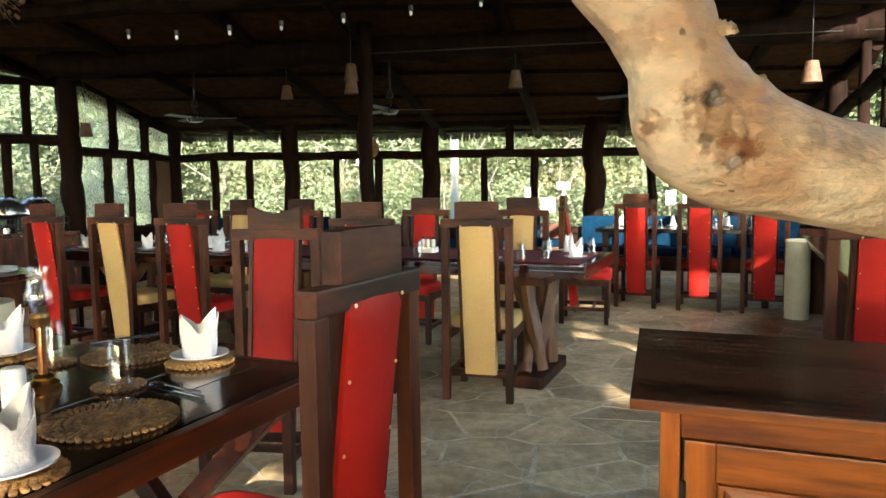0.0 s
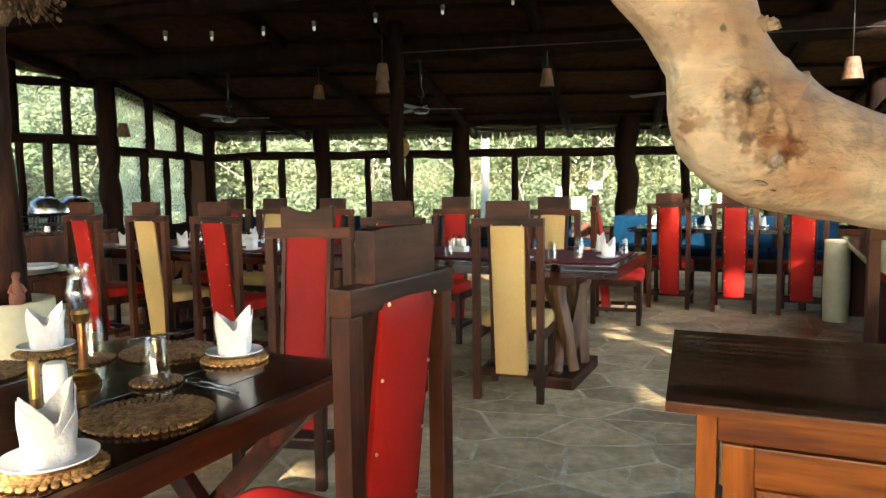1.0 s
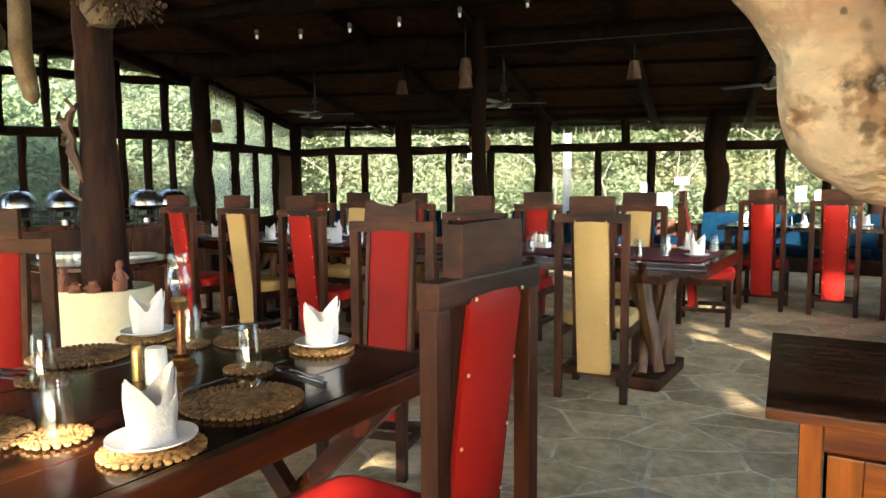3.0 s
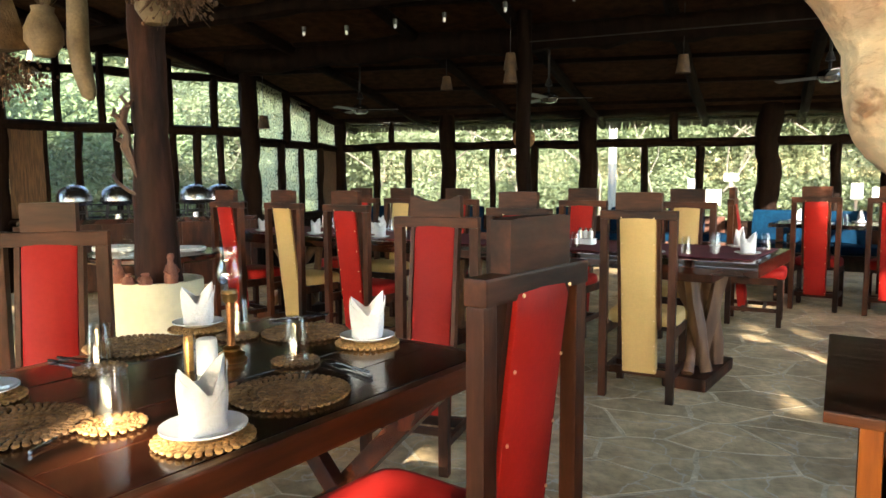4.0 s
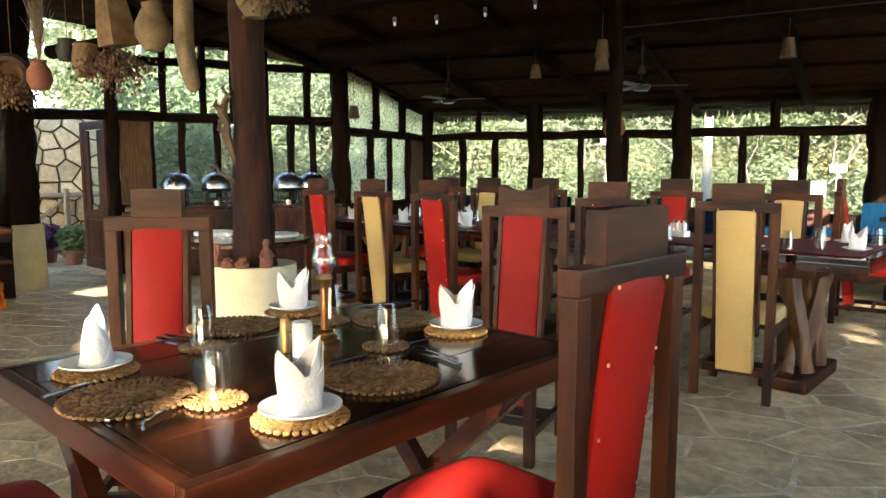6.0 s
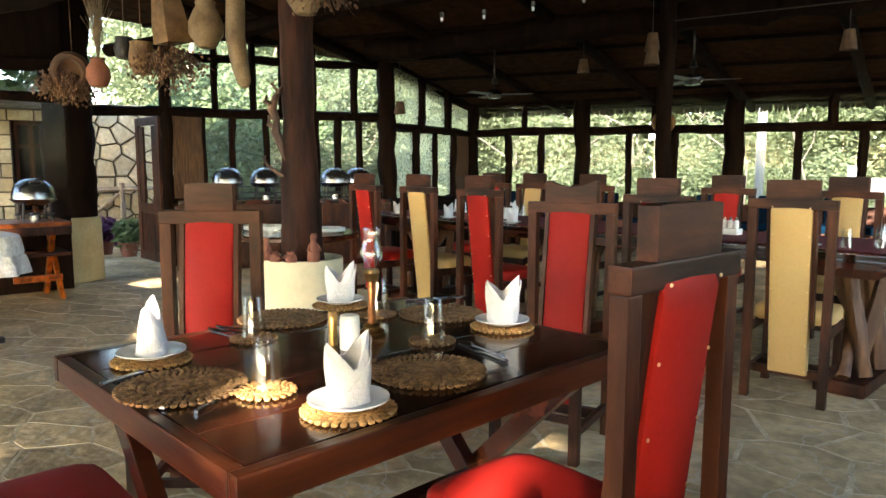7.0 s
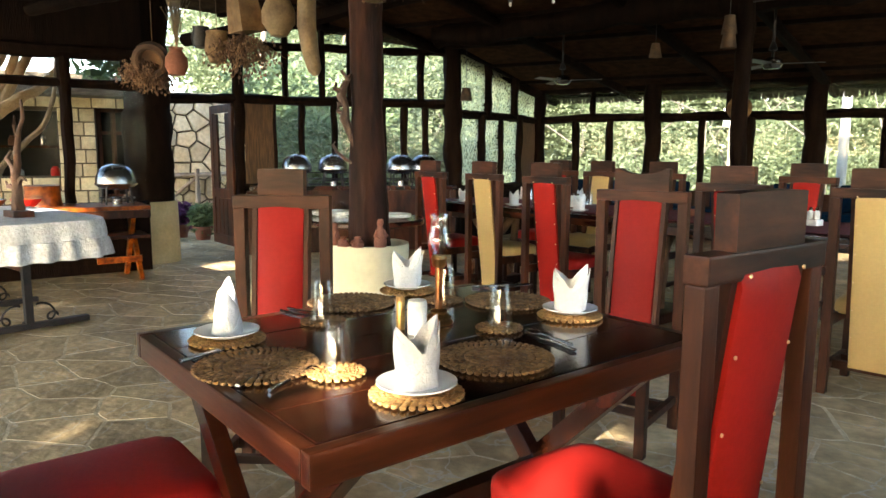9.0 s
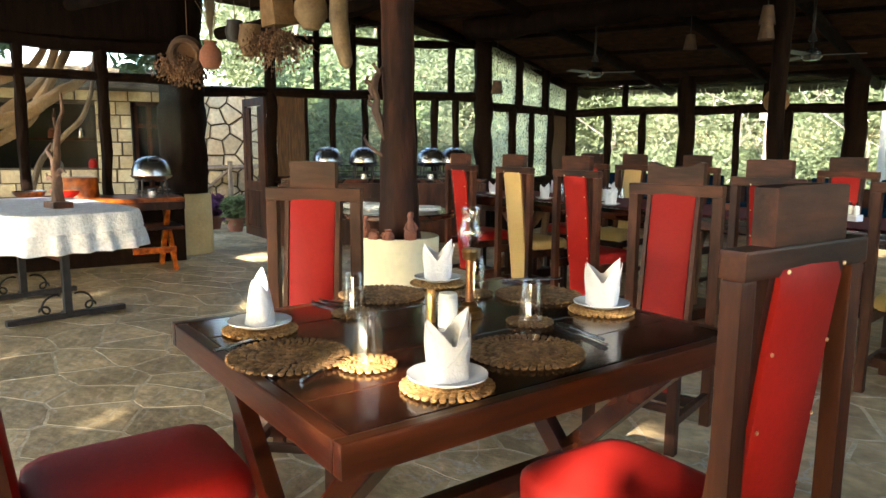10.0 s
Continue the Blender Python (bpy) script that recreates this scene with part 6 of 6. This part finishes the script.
    v = np.stack([c - a * s * long / 2, c - b * s * 0.42 + droop, c + a * s * long / 2, c + b * s * 0.42 + droop], 1).reshape(-1, 3)
    idx = np.arange(n * 4).reshape(n, 4)
    me = bpy.data.meshes.new(name)
    me.from_pydata(v.tolist(), [], np.concatenate([idx[:, [0, 1, 2]], idx[:, [0, 2, 3]]]).tolist())
    me.materials.append(M[mat])
    ob = new(name, me)
    ob.parent = parent
    return tagged(ob, label, "" if parent else category, kind=kind)


def tree(x, y, h, spread_, seed, label, mat="leaf", count=5000, size=0.16, lean=(0, 0), low=0.35):
    random.seed(seed)
    t = thing("tree", label, "tree")
    bm = B()
    top = Vector((x + lean[0], y + lean[1], h * 0.75))
    base = Vector((x, y, -0.3))
    path = [base.lerp(top, k / 8) + Vector((random.gauss(0, 0.06), random.gauss(0, 0.06), 0)) * (k > 0) for k in range(9)]
    tube(bm, path, [0.16 * h / 6 * (1 - 0.8 * k / 8) for k in range(9)], 9, 0.25, seed)
    blobs = []
    for k in range(9):
        p = path[3 + k % 6]
        e = p + Vector((random.gauss(0, 1), random.gauss(0, 1), random.uniform(0.1, 0.7))).normalized() * spread_ * random.uniform(0.6, 1.0)
        tube(bm, [p, p.lerp(e, 0.5) + Vector((0, 0, 0.1)), e], [0.05, 0.032, 0.012], 6, 0.3, seed + k)
        for q in (0.6, 1.0, 1.25):
            c = p.lerp(e, q)
            c.z = max(c.z, h * low * 0.5)
            blobs.append((*c, spread_ * random.uniform(0.22, 0.42), spread_ * random.uniform(0.22, 0.42), spread_ * random.uniform(0.16, 0.3)))
    part("trunk", bm, "wood_grey", t)
    leaves("crown", "", blobs, count, size, mat, seed, t, kind="")
    return t


# wood beyond the back windows, in full sun, with sun brightness also in its leaf colour
random.seed(77)
blobs = [(random.uniform(-17, 20), random.uniform(18, 22), random.uniform(0.2, 7.0), random.uniform(0.9, 1.8), random.uniform(0.6, 1.2), random.uniform(0.6, 1.3)) for _ in range(230)]
leaves("woodland", "sunlit green thicket beyond the windows", blobs, 260000, 0.085, "leaf_sun_tint", 4)
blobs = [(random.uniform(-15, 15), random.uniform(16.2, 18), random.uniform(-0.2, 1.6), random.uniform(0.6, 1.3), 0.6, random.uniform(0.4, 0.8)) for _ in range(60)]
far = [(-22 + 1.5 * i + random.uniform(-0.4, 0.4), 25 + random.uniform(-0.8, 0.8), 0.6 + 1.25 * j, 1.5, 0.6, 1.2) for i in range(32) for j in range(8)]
leaves("woodland", "pale sunlit wall of trees far behind", far, 110000, 0.25, "leaf_sun_tint", 6)
leaves("undergrowth", "sunlit green undergrowth beyond the windows", blobs, 45000, 0.07, "leaf_sun_tint", 5)
for i in range(16):
    x = -9 + i * 1.25 + random.uniform(-0.4, 0.4)
    y = random.uniform(15.8, 17.4)
    bm = B()
    p = [Vector((x + 0.35 * k * random.uniform(-1, 1), y, -0.3 + k * 0.8)) for k in range(7)]
    tube(bm, p, [0.034 - 0.004 * k for k in range(7)], 6, 0.3, i)
    for k in range(2, 6):
        tube(bm, [p[k], p[k] + Vector((random.uniform(-0.7, 0.7), 0.1, 0.45)), p[k] + Vector((random.uniform(-1.3, 1.3), 0.1, 0.9))], [0.016, 0.011, 0.005], 5)
    thing("sapling", "thin pale bare sapling in the thicket", "tree", group="saplings", bm=bm, mat="sapling")

# bushes and a tree beyond the door side
out = -DOORSIDE.n
random.seed(12)
blobs = []
for _ in range(110):
    c = DOORSIDE.place(random.uniform(0.9, 3.3), random.uniform(0.0, 2.6), -random.uniform(2.8, 5.0))
    blobs.append((*c, random.uniform(0.4, 0.8), random.uniform(0.4, 0.8), random.uniform(0.3, 0.7)))
leaves("shrubbery", "leafy green shrubs beyond the side windows", blobs, 20000, 0.075, "leaf", 8)
blobs = []
for _ in range(90):
    c = DOORSIDE.place(random.uniform(-1, 10), random.uniform(0.0, 7.0), -random.uniform(8.5, 11.5))
    blobs.append((*c, random.uniform(0.8, 1.5), random.uniform(0.8, 1.5), random.uniform(0.6, 1.2)))
leaves("woodland", "pale sunlit trees beyond the shrubs", blobs, 100000, 0.11, "leaf_sun_tint", 9)
for k, (s, n_, h) in enumerate(((1.2, 4.9, 5.6), (2.9, 5.6, 5.0))):
    c = DOORSIDE.place(s, 0, -n_)
    tree(c.x, c.y, h, 2.0, 30 + k, "spreading green tree in the garden", mat="leaf_sun_tint", count=15000, size=0.065)
# trees past the right-hand wall
random.seed(13)
blobs = [(random.uniform(6.8, 13), random.uniform(11.5, 18), random.uniform(0, 7.5), random.uniform(0.8, 1.5), random.uniform(0.8, 1.5), random.uniform(0.6, 1.2)) for _ in range(110)]
leaves("woodland", "sunlit green trees past the side wall", blobs, 60000, 0.13, "leaf_sun_tint", 14)

# white boards, a pale post and cables in the yard
for x, y, z, w, h in ((4.05, 14.5, 1.02, 0.45, 0.30), (4.75, 14.6, 1.22, 0.22, 0.42), (5.35, 14.7, 1.15, 0.65, 0.38), (2.55, 14.8, 1.5, 0.3, 0.2), (1.9, 15.0, 1.35, 0.3, 0.34), (2.25, 15.0, 1.1, 0.32, 0.42), (-1.75, 15.4, 2.2, 0.3, 0.5)):
    t = thing("notice_board", "plain white board on a thin post in the yard", "board", pose(x, y, 0), "white boards")
    part("board", box(B(), (0, 0, z - 0.22), (w * 0.95, 0.03, h * 0.75), bevel=0.004), "painted", t)
    part("stake", box(B(), (0, 0.03, (z + h / 2 - 0.62) / 2 - 0.1), (0.05, 0.03, z + h / 2 + 0.08)), "wood_grey", t)
thing("yard_post", "tall white painted post in the yard", "post", bm=tube(B(), [(0.22, 13.0, -0.3), (0.22, 13.0, 3.2)], 0.075, 14), mat="painted")

# ---- the stone building beyond the door ----
FAC = Wall((-12.6, 2.2), (-7.95, 8.4), INSIDE)
stone_house = thing("stone_building", "pale stone building with a dark window under thatch", "building", kind="structure")
LF = FAC.length
TOP = 2.12
BAY = (2.9, 5.02, 0.88, 1.80)        # open bay of the building, the shade inside painted near-black
WIN = (5.50, 5.95, 0.55, 1.85)       # window of the building: s0, s1, z0, z1
for s0, s1, z0, z1 in ((0, BAY[0], -0.3, TOP), (BAY[1], WIN[0], -0.3, TOP), (BAY[0], BAY[1], -0.3, BAY[2]), (BAY[0], BAY[1], BAY[3], TOP), (WIN[1], LF, -0.3, TOP), (WIN[0], WIN[1], -0.3, WIN[2]), (WIN[0], WIN[1], WIN[3], TOP)):
    part("wall", box(B(), FAC.place((s0 + s1) / 2, (z0 + z1) / 2, -0.15), (s1 - s0, 0.30, z1 - z0), FAC.turn), "mortar", stone_house)
# near-black sheets: shade behind both openings is painted, inner walls keep sun out
part("bay_interior", box(B(), FAC.place((BAY[0] + BAY[1]) / 2, (BAY[2] + BAY[3]) / 2, -1.6), (BAY[1] - BAY[0] + 0.4, 0.02, BAY[3] - BAY[2] + 0.4), FAC.turn), "dark", stone_house, "near-black sheet painted as the shade inside an open bay")
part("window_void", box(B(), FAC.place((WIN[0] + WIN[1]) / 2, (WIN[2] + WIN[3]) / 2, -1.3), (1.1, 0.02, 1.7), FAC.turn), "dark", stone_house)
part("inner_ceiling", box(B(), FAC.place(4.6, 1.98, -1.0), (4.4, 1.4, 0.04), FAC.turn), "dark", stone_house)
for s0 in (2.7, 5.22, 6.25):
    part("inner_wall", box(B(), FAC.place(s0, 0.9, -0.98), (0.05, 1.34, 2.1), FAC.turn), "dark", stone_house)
part("bay_shelf", box(B(), FAC.place(3.95, 1.30, -1.4), (2.3, 0.28, 0.035), FAC.turn), "chair", stone_house)
random.seed(23)
for k in range(9):
    q = FAC.place(3.3 + 0.2 * k + random.uniform(-0.04, 0.04), 1.318 if k % 2 else 0.88, -1.38 if k % 2 else -0.16)
    h, r = random.uniform(0.10, 0.2), random.uniform(0.04, 0.07)
    thing("storage_jar", "small jar standing in the open bay", "jar", pose(*q), "jars in the bay", mat=("red", "clay", "painted", "steel")[k % 4],
          bm=lathe(B(), [(0, 0), (r * 0.9, 0), (r, h * 0.3), (r * 0.9, h * 0.75), (r * 0.55, h * 0.85), (r * 0.6, h), (0, h)], 14))
wf = part("window", beam(B(), FAC.place(WIN[0] + 0.03, WIN[2], -0.12), FAC.place(WIN[0] + 0.03, WIN[3], -0.12), 0.06, 0.06), "chair", stone_house)
for a, b in (((WIN[1] - 0.03, WIN[2]), (WIN[1] - 0.03, WIN[3])), ((WIN[0], WIN[3] - 0.03), (WIN[1], WIN[3] - 0.03)), ((WIN[0], WIN[2] + 0.03), (WIN[1], WIN[2] + 0.03)), ((5.725, WIN[2]), (5.725, WIN[3])), ((WIN[0], 1.5), (WIN[1], 1.5))):
    part("frame_bar", beam(B(), FAC.place(*a, -0.12), FAC.place(*b, -0.12), 0.05, 0.05), "chair", wf)
part("pane", box(B(), FAC.place(5.725, (WIN[2] + WIN[3]) / 2, -0.13), (0.45, 0.005, WIN[3] - WIN[2]), FAC.turn), "pane_shady", wf)
bm = B()
for k in range(3):
    beam(bm, FAC.place(-0.5, 2.06 + 0.13 * k, 0.12 - 0.6 * k), FAC.place(6.1, 2.06 + 0.13 * k, 0.12 - 0.6 * k), 0.75, 0.15, 0.05)
part("thatch_roof", bm, "thatch", stone_house, "grey thatch eave")
random.seed(21)


def prism(poly, wall, depth, inset):
    """A flat stone with a bevelled face from a polygon of (s, z)."""
    cx, cz = sum(p[0] for p in poly) / len(poly), sum(p[1] for p in poly) / len(poly)
    bm = B()
    lo = [bm.verts.new(wall.place(s, z, 0.0)) for s, z in poly]
    hi = [bm.verts.new(wall.place(s + (cx - s) * inset, z + (cz - z) * inset, depth)) for s, z in poly]
    bm.faces.new(hi)
    for k in range(len(poly)):
        j = (k + 1) % len(poly)
        bm.faces.new((lo[k], lo[j], hi[j], hi[k]))
    return bm


def voronoi(points, x0, x1, y0, y1, gap, reach):
    """Cells of points, clipped to a rectangle, each drawn in by half the gap."""
    pts = np.array(points)
    cells = []
    for i, p in enumerate(pts):
        poly = [(x0, y0), (x1, y0), (x1, y1), (x0, y1)]
        near = np.where(np.abs(pts - p).max(1) < reach)[0]
        near = near[np.argsort(((pts[near] - p) ** 2).sum(1))]
        for j in near[1:22]:
            q = pts[j]
            d = q - p
            ln = np.hypot(*d)
            d = d / ln
            lim = (p + q) @ d / 2 - gap / 2
            new_poly = []
            for k in range(len(poly)):
                a, b = np.array(poly[k]), np.array(poly[(k + 1) % len(poly)])
                fa, fb = a @ d - lim, b @ d - lim
                if fa <= 0:
                    new_poly.append(tuple(a))
                if fa * fb < 0:
                    new_poly.append(tuple(a + (b - a) * (fa / (fa - fb))))
            poly = new_poly
            if len(poly) < 3:
                break
        cells.append(poly)
    return cells


# ashlar blocks, and rubble towards the door
SPLIT = 6.35
z = -0.1
while z < TOP - 0.19:
    spans = [(2.6, SPLIT)]
    for s0, s1, z0, z1 in (BAY, WIN):         # blocks stop at the openings
        if z + 0.18 > z0 and z < z1:
            spans = [q for a, b in spans for q in ((a, min(b, s0)), (max(a, s1), b)) if q[1] - q[0] > 0.05]
    for a, b in spans:
        s = a
        while s < b - 0.04:
            e = s + random.uniform(0.20, 0.40)
            e = b if b - e < 0.12 else e
            part("block", prism([(s, z), (e - 0.016, z), (e - 0.016, z + 0.178), (s, z + 0.178)], FAC, random.uniform(0.03, 0.045), 0.05), "wallstone", stone_house)
            s = e
    z += 0.195
pts = []
for k in range(900):
    q = (random.uniform(SPLIT, LF), random.uniform(-0.2, TOP))
    if all((q[0] - p[0]) ** 2 + (q[1] - p[1]) ** 2 > 0.19 ** 2 for p in pts):
        pts.append(q)
for poly in voronoi(pts, SPLIT + 0.02, LF, -0.2, TOP, 0.02, 1.2):
    if len(poly) > 2:
        part("rubble_stone", prism(poly, FAC, random.uniform(0.03, 0.06), 0.08), "wallstone", stone_house)

# rustic railing, decking and pots by the door
st = DOORSIDE
for k in range(9):
    thing("deck_board", "grey wooden board of the doorstep", "board", group="deck boards", kind="structure", mat="wood_grey",
          bm=beam(B(), st.place(-0.6, -0.03, -0.25 - k * 0.125), st.place(1.2, -0.03, -0.25 - k * 0.125), 0.115, 0.04))
rl = thing("rustic_railing", "rustic railing of rough branches beside the doorstep", "railing")
a0, a1 = st.place(-1.1, 0, -1.9), st.place(0.9, 0, -2.1)
for z in (0.32, 0.85):
    part("rail", timber(B(), a0 + Vector((0, 0, z)), a1 + Vector((0, 0, z + 0.06)), 0.035, int(z * 10)), "wood_grey", rl)
for k in range(4):
    p = a0.lerp(a1, k / 3)
    part("post", timber(B(), p + Vector((0, 0, -0.3)), p + Vector((0, 0, 0.98)), 0.04, k + 3), "wood_grey", rl)
    if k < 3:
        q = a0.lerp(a1, (k + 1) / 3)
        part("brace", timber(B(), p + Vector((0, 0, 0.3)), q + Vector((0, 0, 0.86)), 0.025, k + 9), "wood_grey", rl)
for i, (s, n_, mat) in enumerate(((0.36, -1.15, "leaf"), (0.02, -1.5, "leaf_violet"), (-0.2, -1.3, "leaf_violet"))):
    p = st.place(s, -0.01, n_)
    t = thing("potted_plant", ("green leafy plant" if i == 0 else "violet leafy plant") + " in a terracotta pot by the door", "potted plant", group="potted plants")
    part("pot", lathe(B(), [(0, 0), (0.09, 0), (0.125, 0.17), (0.14, 0.175), (0.14, 0.205), (0.12, 0.205), (0.11, 0.17), (0, 0.16)], 24, p), "clay", t)
    leaves("foliage", "", [(p.x, p.y, p.z + 0.36, 0.2, 0.2, 0.16), (p.x, p.y, p.z + 0.18, 0.12, 0.12, 0.1)], 420, 0.065, mat, 60 + i, t, kind="", long=3.2)

# pale limbs of a leaning tree behind the left-hand panes
lt_ = thing("leaning_tree", "leaning tree with thick pale bare limbs", "tree")
FORK = (4.55, 0.95, -1.15)
for i, (line, r) in enumerate((
        ([(4.35, -0.3, -1.25), (4.42, 0.4, -1.2), FORK], 0.17),
        ([FORK, (5.11, 1.36, -0.95), (5.42, 1.45, -0.9), (5.63, 1.54, -0.9), (5.82, 1.66, -0.9), (5.99, 1.79, -0.9), (6.18, 1.91, -0.95), (6.5, 2.25, -1.1)], 0.085),
        ([FORK, (5.02, 1.10, -1.0), (5.40, 1.27, -1.0), (5.60, 1.42, -1.0), (5.74, 1.59, -1.0), (5.86, 1.81, -1.0), (6.03, 2.12, -1.0), (6.25, 2.6, -1.05)], 0.075),
        ([FORK, (5.16, 1.46, -1.2), (5.42, 1.53, -1.2), (5.59, 1.67, -1.2), (5.71, 1.78, -1.2), (5.86, 1.94, -1.2), (5.95, 2.15, -1.2), (6.1, 2.6, -1.2)], 0.07),
        ([FORK, (5.0, 1.60, -1.3), (5.29, 1.83, -1.3), (5.51, 1.93, -1.3), (5.76, 2.07, -1.3), (5.95, 2.4, -1.3)], 0.065),
        ([(5.60, 0.55, -0.8), (5.73, 1.01, -0.8), (5.86, 1.18, -0.8), (6.02, 1.35, -0.8), (6.16, 1.50, -0.8), (6.24, 1.69, -0.8), (6.29, 1.89, -0.8), (6.34, 2.3, -0.85)], 0.034))):
    pts = [LEFT.place(*p) for p in line]
    fine_line = []
    for k in range(len(pts) - 1):
        p0, p1, p2, p3 = (pts[max(0, min(len(pts) - 1, k + q))] for q in (-1, 0, 1, 2))
        for q in range(5):
            t = q / 5
            fine_line.append(0.5 * (2 * p1 + (p2 - p0) * t + (2 * p0 - 5 * p1 + 4 * p2 - p3) * t * t + (3 * p1 - p0 - 3 * p2 + p3) * t ** 3))
    n_ = len(fine_line)
    part("limb", tube(B(), fine_line, [r * (1.0 - 0.45 * k / n_) for k in range(n_)], 12, 0.35, 80 + i), "branch" if i < 5 else "wood_grey", lt_)
blobs = [(*LEFT.place(E0 + random.uniform(-1, 3.4), random.uniform(2.3, 4.2), -random.uniform(1.0, 2.6)), 0.5, 0.5, 0.35) for _ in range(24)]
leaves("crown", "", blobs, 3500, 0.11, "leaf", 90, lt_, kind="")

# ---- unseen leaf screen added behind the camera; its holes place the sun patches ----
# spots to be sunlit, each with the radius of the hole left for it
BEAMS = [((1.06, 4.15, 0), 0.020), ((1.08, 4.28, 0), 0.010), ((1.52, 7.03, 0), 0.0), ((1.30, 6.11, 0), 0.005), ((1.20, 5.72, 0), 0.025), ((1.63, 6.04, 0), 0.010), ((1.44, 5.29, 0), 0.012),
         ((2.54, 6.80, 0), 0.008), ((2.49, 6.38, 0), 0.022), ((2.37, 6.05, 0), 0.015), ((2.42, 5.82, 0), 0.0),
         ((2.55, 6.83, 0.36), 0.015), ((2.58, 6.83, 0.22), 0.010), ((3.08, 6.60, 0.45), 0.020),
         ((-0.88, 1.08, 0.8), 0.012), ((-0.71, 1.00, 0.8), 0.008), ((-0.83, 0.95, 0.8), 0.0), ((-0.76, 0.87, 0.8), 0.0), ((-1.31, 1.18, 0.9), 0.02),
         ((-0.575, 1.43, 0.49), 0.020), ((-0.59, 1.55, 0.49), 0.012),
         ((-5.75, 5.40, 0), 0.11), ((-5.55, 5.5, 0), 0.06), ((-4.25, 4.55, 0), 0.06), ((-4.1, 3.95, 0), 0.04), ((-6.95, 5.62, 0), 0.06), ((-6.42, 5.20, 0.12), 0.09),
         ((-6.05, 4.05, 0.72), 0.10), ((-6.25, 3.5, 0.72), 0.08), ((-6.72, 3.6, 1.0), 0.12), ((-2.0, 1.92, 0.25), 0.04)]
random.seed(31)
blobs = [(-8 + 0.75 * i + random.uniform(-0.15, 0.15), -11 + random.uniform(-0.5, 0.5), 2.9 + 0.62 * j + random.uniform(-0.12, 0.12), 0.75, 0.5, 0.62) for i in range(25) for j in range(9)]
leaves("tall_hedge", "unseen leaf screen added to block the sun and shape its patches", blobs, 60000, 0.20, "leaf_sun_tint", 33, clear=BEAMS, long=1.3)


# ---- flagstones of the floor ----
random.seed(8)
grid = {}
seeds = []
for _ in range(9000):
    q = (random.uniform(-8.6, 5.6) * 0.72, random.uniform(-2.5, 10.9))
    r = random.uniform(0.13, 0.36)
    cell = (int(q[0] // 0.36), int(q[1] // 0.36))
    if all((q[0] - p[0]) ** 2 + (q[1] - p[1]) ** 2 > r * r for i in (-1, 0, 1) for j in (-1, 0, 1) for p in grid.get((cell[0] + i, cell[1] + j), ())):
        grid.setdefault(cell, []).append(q)
        seeds.append(q)
cells = voronoi(seeds, -8.9 * 0.72, 5.8 * 0.72, -2.9, 11.2, 0.015, 1.5)
skew = lambda p: (p[0] / 0.72 + 0.06 * noise.noise(Vector((p[0] * 3, p[1] * 3, 1))), p[1] + 0.05 * noise.noise(Vector((p[0] * 3, p[1] * 3, 9))))
seeds, cells = [skew(p) for p in seeds], [[skew(q) for q in poly] for poly in cells]
near, rest = [], B()
for (x, y), poly in zip(seeds, cells):
    if len(poly) < 3:
        continue
    fine_ = []
    for (ax, ay), (bx, by) in zip(poly, poly[1:] + poly[:1]):      # ragged edges
        for k in range(5):
            qx, qy = ax + (bx - ax) * k / 5, ay + (by - ay) * k / 5
            fine_.append((qx + 0.011 * noise.noise(Vector((qx * 9, qy * 9, 3))) + 0.004 * noise.noise(Vector((qx * 40, qy * 40, x))), qy + 0.011 * noise.noise(Vector((qx * 9, qy * 9, 7))) + 0.004 * noise.noise(Vector((qx * 40, qy * 40, y)))))
    poly = fine_
    lift = 0.0016 + 0.0012 * random.random()
    tx, ty = random.gauss(0, 0.0006), random.gauss(0, 0.0006)
    seen = (-6.3 < x < 3.3) and (0.3 < y < 6.6) and ((x > -0.4) or (y < 4.9)) and len(near) < 300
    bm = B() if seen else rest
    lo = [bm.verts.new((px_, py_, -0.014)) for px_, py_ in poly]
    hi = [bm.verts.new((px_ + (x - px_) * 0.008, py_ + (y - py_) * 0.008, lift + tx * (px_ - x) + ty * (py_ - y))) for px_, py_ in poly]
    bm.faces.new(hi)
    for k in range(len(poly)):
        j = (k + 1) % len(poly)
        bm.faces.new((lo[k], lo[j], hi[j], hi[k]))
    if seen:
        near.append(part("flagstone", bm, "stone", floor))
tagged(part("far_flagstones", rest, "stone_far", floor), kind="stuff")
